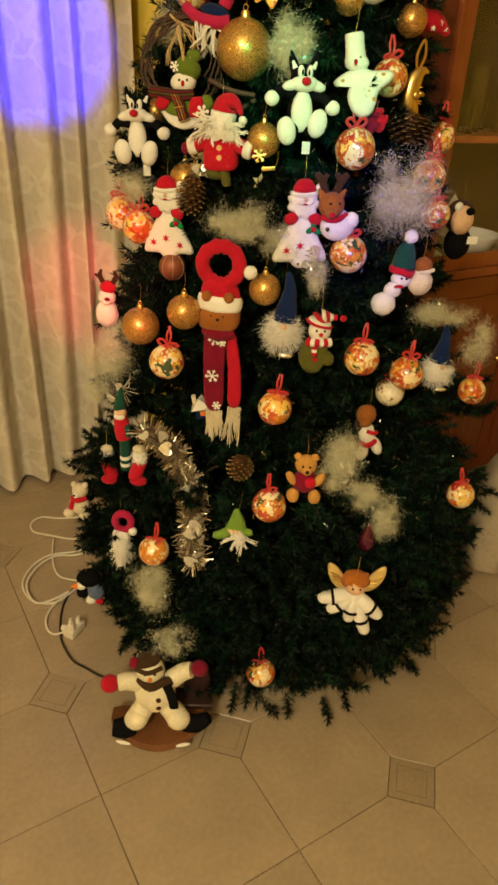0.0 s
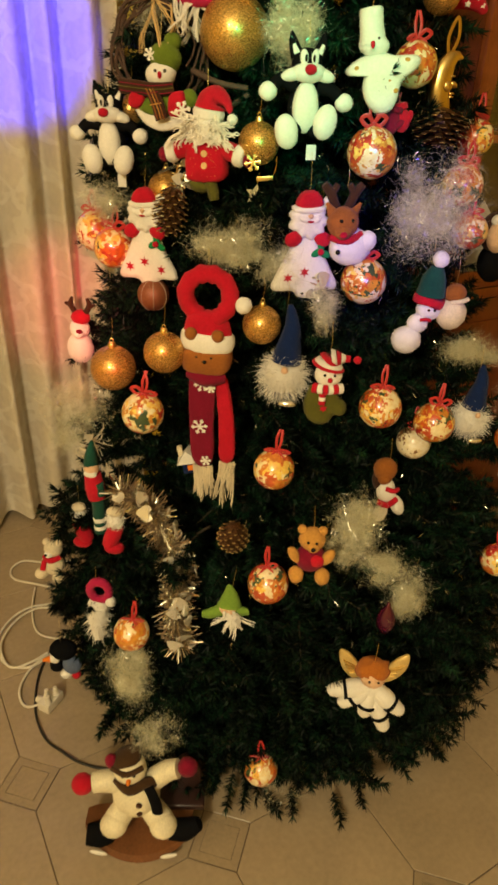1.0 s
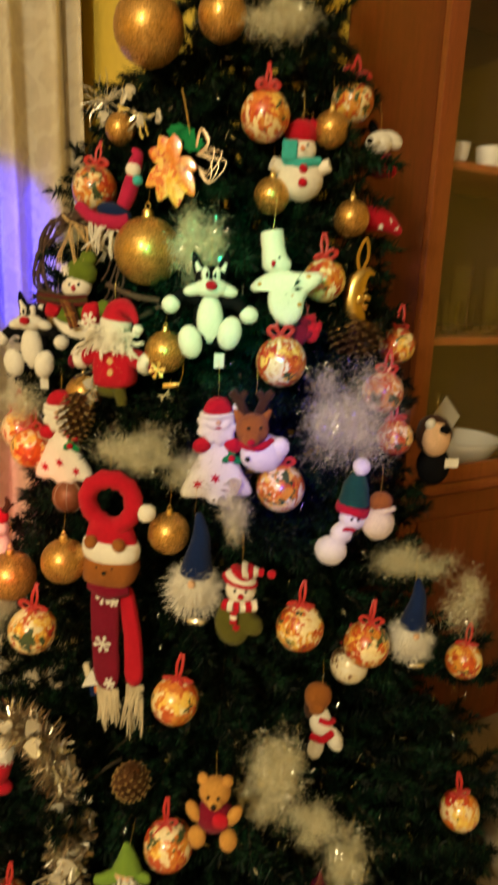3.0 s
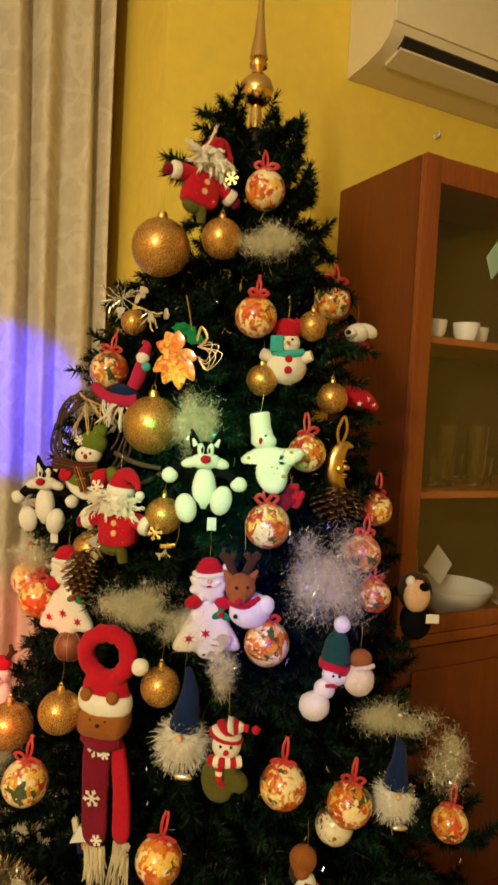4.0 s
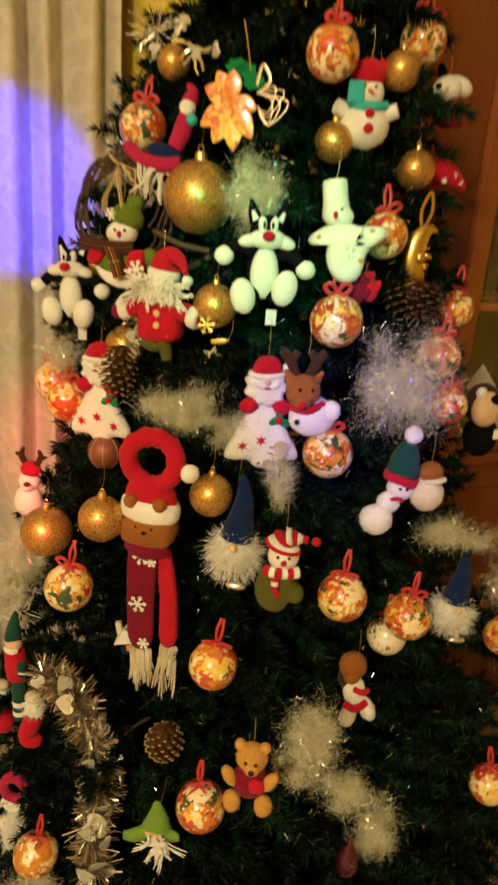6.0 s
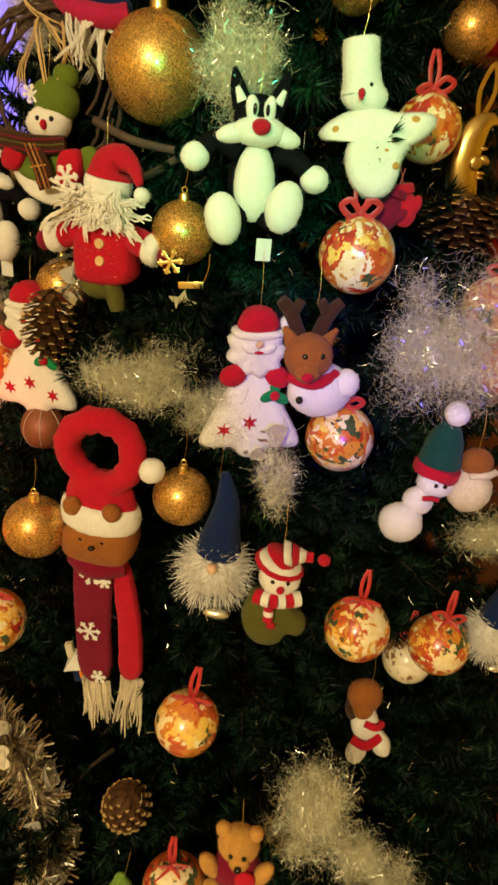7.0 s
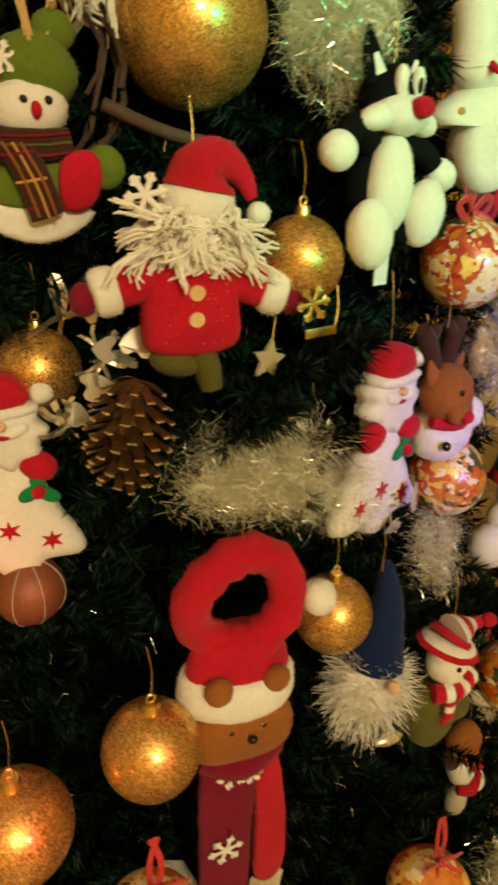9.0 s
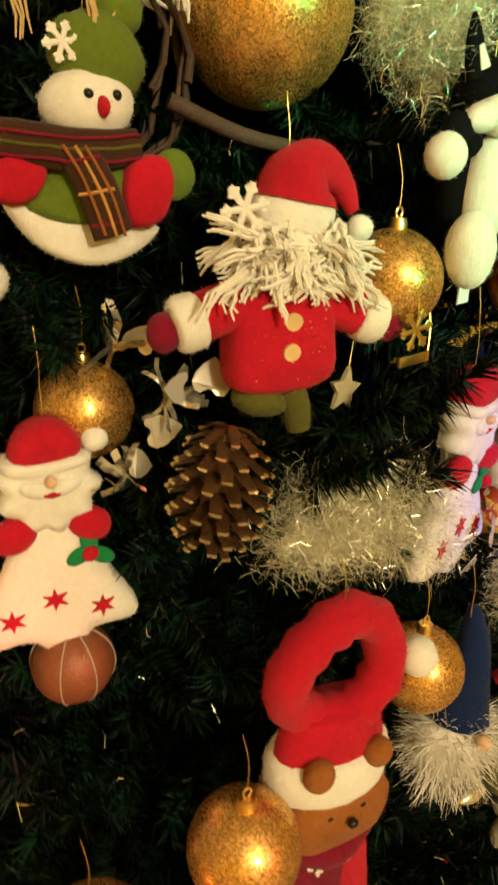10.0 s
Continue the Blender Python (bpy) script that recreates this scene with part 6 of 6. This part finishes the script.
def christmas_tree():
    tree = thing("christmas_tree", "tall dark green artificial Christmas tree crowded with ornaments", "christmas tree", pose(TREE.x, TREE.y, 0))
    part("trunk", Form(1.0).rod([(0, 0, 0), (0, 0, 0.6), (0, 0, 1.4), (0, 0, 2.13)], [0.022, 0.020, 0.015, 0.008], TWIG, 10), tree)
    part("foot", Form(1.0).lathe([(0.0, 0.0), (0.16, 0.0), (0.16, 0.012), (0.05, 0.03), (0.03, 0.10), (0.0, 0.10)], TWIG), tree)
    sizes = [0.10, 0.15, 0.21, 0.28, 0.35, 0.43, 0.52, 0.60]
    lib = {s: [branch_mesh(s, int(s * 1000) + j) for j in range(2)] for s in sizes}
    rng = random.Random(11)
    z, turn, made = 0.10, 0.0, 0
    while z < 2.05:
        r = tree_radius(z)
        count = max(5, int(round(2 * math.pi * r / 0.175)))
        for i in range(count):
            a = turn + 2 * math.pi * (i + rng.uniform(-0.25, 0.25)) / count
            reach = r * rng.uniform(0.86, 1.07)
            tilt = rng.uniform(-10, 6) - 6 + 46 * max(0, (z - 1.75) / 0.4)
            x, y = math.cos(a), math.sin(a)
            # the wall and the cabinet leave less room at the back
            reach = min(reach, (1.84 - TREE.y) / y if y > 0.05 else 9)
            if TREE.y + y * reach > CY0 - 0.04:
                reach = min(reach, (CX0 - 0.04 - TREE.x) / x if x > 0.05 else 9)
            reach = room_for(a, z - 0.02, reach)
            s = min(sizes, key=lambda k: abs(k - reach))
            ob = new("branch", lib[s][rng.randrange(2)])
            ob.parent = tree
            scale = reach / s / max(0.5, math.cos(radians(tilt)))
            ob.matrix_basis = pose(0, 0, z + rng.uniform(-0.025, 0.025) + 0.04, 0, -tilt, math.degrees(a)) @ pose(0, 0, 0, rng.uniform(-25, 25), 0, 0) @ Matrix.Scale(scale, 4)
            made += 1
        turn += 1.13
        z += 0.115 if z < 1.2 else 0.075
    # short tufts close to the trunk, and many small tips that fill the crown
    verts, faces = [], []
    for i in range(4100):
        zz = 0.12 + 1.95 * rng.random()
        a = rng.uniform(0, 2 * math.pi)
        if i > 2600:
            zz = rng.uniform(0.035, 0.5)
        if i <= 2600 and zz > 1.72 and i % 2:
            continue
        r = tree_radius(zz) * (rng.uniform(0.08, 0.86 if zz < 1.7 else 0.55) if i < 2600 else rng.uniform(0.6, 0.97))
        r = max(0.01, min(r, room_for(a, zz, 9, 0.02) - 0.055))
        p = Vector((r * math.cos(a), r * math.sin(a), zz))
        if TREE.y + p.y > 1.80:
            continue
        d = Vector((math.cos(a), math.sin(a), rng.uniform(-0.5, 0.7) - (0.45 if i > 2600 else 0) + 2.5 * max(0, zz - 1.95)))
        needles(rng, p, d, rng.uniform(0.045, 0.08), 130, verts, faces, 0.021, rng.uniform(-0.005, 0.025))
    # a fuller side towards the curtain
    for i in range(700):
        zz = rng.uniform(0.03, 0.24)
        a = rng.uniform(2.9, 6.2)
        r = 0.54 * rng.uniform(0.72, 0.95) * (0.93 + 0.5 * zz)
        d = Vector((math.cos(a), math.sin(a), rng.uniform(-0.3, 0.5)))
        needles(rng, Vector((r * math.cos(a), r * math.sin(a), zz)), d, rng.uniform(0.03, 0.05), 110, verts, faces, 0.021, rng.uniform(0, 0.02))
    room = Vector((-0.5, -0.86))
    for i in range(2300):
        zz = rng.uniform(0.9, 1.75)
        a = rng.uniform(1.8, 3.3)
        r = tree_radius(zz) * rng.uniform(0.45, 1.0 if zz < 1.05 else 1.3) - 0.03
        p = Vector((r * math.cos(a), r * math.sin(a), zz))
        hidden = False
        for oa, orr, z0, z1, half in obstacles:
            gap = p.to_2d() - Vector((orr * math.cos(oa), orr * math.sin(oa)))
            if z0 - 0.05 < zz < z1 + 0.06 and gap.dot(room) > -0.05 and abs(gap.cross(room)) < half + 0.05:
                hidden = True
        if hidden:
            continue
        d = Vector((math.cos(a), math.sin(a), rng.uniform(-0.4, 0.6)))
        needles(rng, p, d, rng.uniform(0.05, 0.08), 140, verts, faces, 0.022, rng.uniform(0, 0.025))
    # sprigs that stand out between the ornaments, by the place of their tips
    sprigs = [branch_mesh(0.17, 900 + j) for j in range(3)] + [branch_mesh(0.10, 903)]
    for tip in ((0.752, 1.180, 1.232), (0.692, 1.212, 1.206), (0.800, 1.220, 1.415), (0.668, 1.392, 1.300), (0.684, 1.280, 1.195), (0.872, 1.083, 1.050), (1.008, 1.190, 1.548),
                (1.040, 1.205, 1.780), (0.420, 1.320, 0.640), (0.470, 1.170, 0.560), (0.400, 1.330, 0.420), (0.460, 1.220, 0.300), (0.540, 1.120, 0.620),
                (0.830, 1.330, 1.975), (1.070, 1.350, 2.060), (1.085, 1.320, 1.960), (1.110, 1.300, 1.860), (0.905, 1.360, 2.090)):
        v = Vector(tip) - TREE
        a = math.atan2(v.y, v.x)
        up = rng.uniform(-2, 16) if tip[2] < 1.9 else rng.uniform(24, 50)
        high = tip[2] > 1.9
        back = Vector((math.cos(a), math.sin(a), math.tan(radians(up)))) * ((0.09 if high else 0.16) * math.cos(radians(up)))
        ob = new("branch", sprigs[3 if high else rng.randrange(3)])
        ob.parent = tree
        ob.matrix_basis = pose(*(v - back), 0, -up, math.degrees(a)) @ pose(0, 0, 0, rng.uniform(-30, 30), 0, 0)
    f = Form(1.0)
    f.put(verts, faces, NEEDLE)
    tagged(part("inner_foliage", f, tree, smooth=0), kind="stuff")
    return tree


christmas_tree()


def tree_topper():
    base = 2.085
    f = Form(1.0).lathe([(0.0, 0.0), (0.013, 0.0), (0.012, 0.035), (0.010, 0.045), (0.022, 0.050), (0.031, 0.062), (0.034, 0.078), (0.031, 0.094), (0.020, 0.106), (0.011, 0.111),
                         (0.010, 0.118), (0.018, 0.123), (0.019, 0.130), (0.014, 0.136), (0.019, 0.141), (0.017, 0.155), (0.012, 0.185), (0.008, 0.225), (0.005, 0.280), (0.003, 0.340), (0.0, 0.372)], GOLD, n=32)
    return solid("tree_topper", f, "shiny gold glass spire with a ball on the tree top", "tree topper", pose(TREE.x + 0.0, TREE.y, base), smooth=40)


tree_topper()

# ---- floor tiles ----
PITCH, AX0, AY0, GAP, CUT = 0.321, 0.566, 0.923, 0.0010, 0.075


def tile_outline(i, j):
    """A square tile with a corner cut off where an inset sits."""
    x, y, p = AX0 + i * PITCH, AY0 + j * PITCH, PITCH
    out = []
    for a, b in ((0, 0), (1, 0), (1, 1), (0, 1)):
        cx, cy = x + a * p, y + b * p
        sx, sy = (1 if a == 0 else -1), (1 if b == 0 else -1)
        if (i + a + j + b) % 2 == 0:
            p1, p2 = (cx + sx * CUT, cy + sy * GAP), (cx + sx * GAP, cy + sy * CUT)
            pair = (p1, p2) if (a, b) in ((1, 0), (0, 1)) else (p2, p1)
            out += [pair[0], pair[1]]
        else:
            out.append((cx + sx * GAP, cy + sy * GAP))
    return out


def prism(f, outline, low, high, mat, soft=0.0012):
    n = len(outline)
    cx, cy = sum(p[0] for p in outline) / n, sum(p[1] for p in outline) / n
    k = 1 - soft * 2 / PITCH
    verts = [(x, y, low) for x, y in outline] + [(x, y, high - soft) for x, y in outline] + [(cx + (x - cx) * k, cy + (y - cy) * k, high) for x, y in outline]
    faces = [tuple(2 * n + i for i in range(n))]
    for r in (0, 1):
        faces += [(r * n + i, r * n + (i + 1) % n, (r + 1) * n + (i + 1) % n, (r + 1) * n + i) for i in range(n)]
    return f.put(verts, faces, mat)


def inset(f, cx, cy):
    """Rotated square: a framing band and a centre, with fine grooves between."""
    def ring(r):
        return [(cx + r, cy), (cx, cy + r), (cx - r, cy), (cx, cy - r)]
    a, b, c = CUT - 0.0024, 0.0495, 0.0480
    out, inn = ring(a), ring(b)
    verts = [(x, y, 0.0) for x, y in out] + [(x, y, 0.0) for x, y in inn] + [(x, y, -0.006) for x, y in out] + [(x, y, -0.006) for x, y in inn]
    faces = []
    for i in range(4):
        k = (i + 1) % 4
        faces += [(i, k, 4 + k, 4 + i), (8 + i, 8 + k, k, i), (4 + i, 4 + k, 12 + k, 12 + i)]
    f.put(verts, faces, INSET)
    return prism(f, ring(c), -0.006, 0.0, INSET, 0.0006)


rest = Form(1.0)
for i in range(-16, 13):
    for j in range(-22, 6):
        x, y = AX0 + i * PITCH, AY0 + j * PITCH
        if x + PITCH < X0 or x > X1 or y + PITCH < Y0 or y > YR:
            continue
        near = -0.5 < x < 2.0 and -0.4 < y < 2.2
        f = Form(1.0) if near else rest
        prism(f, tile_outline(i, j), -0.006, 0.0, TILE)
        if near:
            part("tile", f, floor, smooth=0)
        if (i + j) % 2 == 0:
            g = Form(1.0) if near else rest
            inset(g, x, y)
            if near:
                part("inset_tile", g, floor, smooth=0)
tagged(part("far_tiles", rest, floor, smooth=0), kind="stuff")
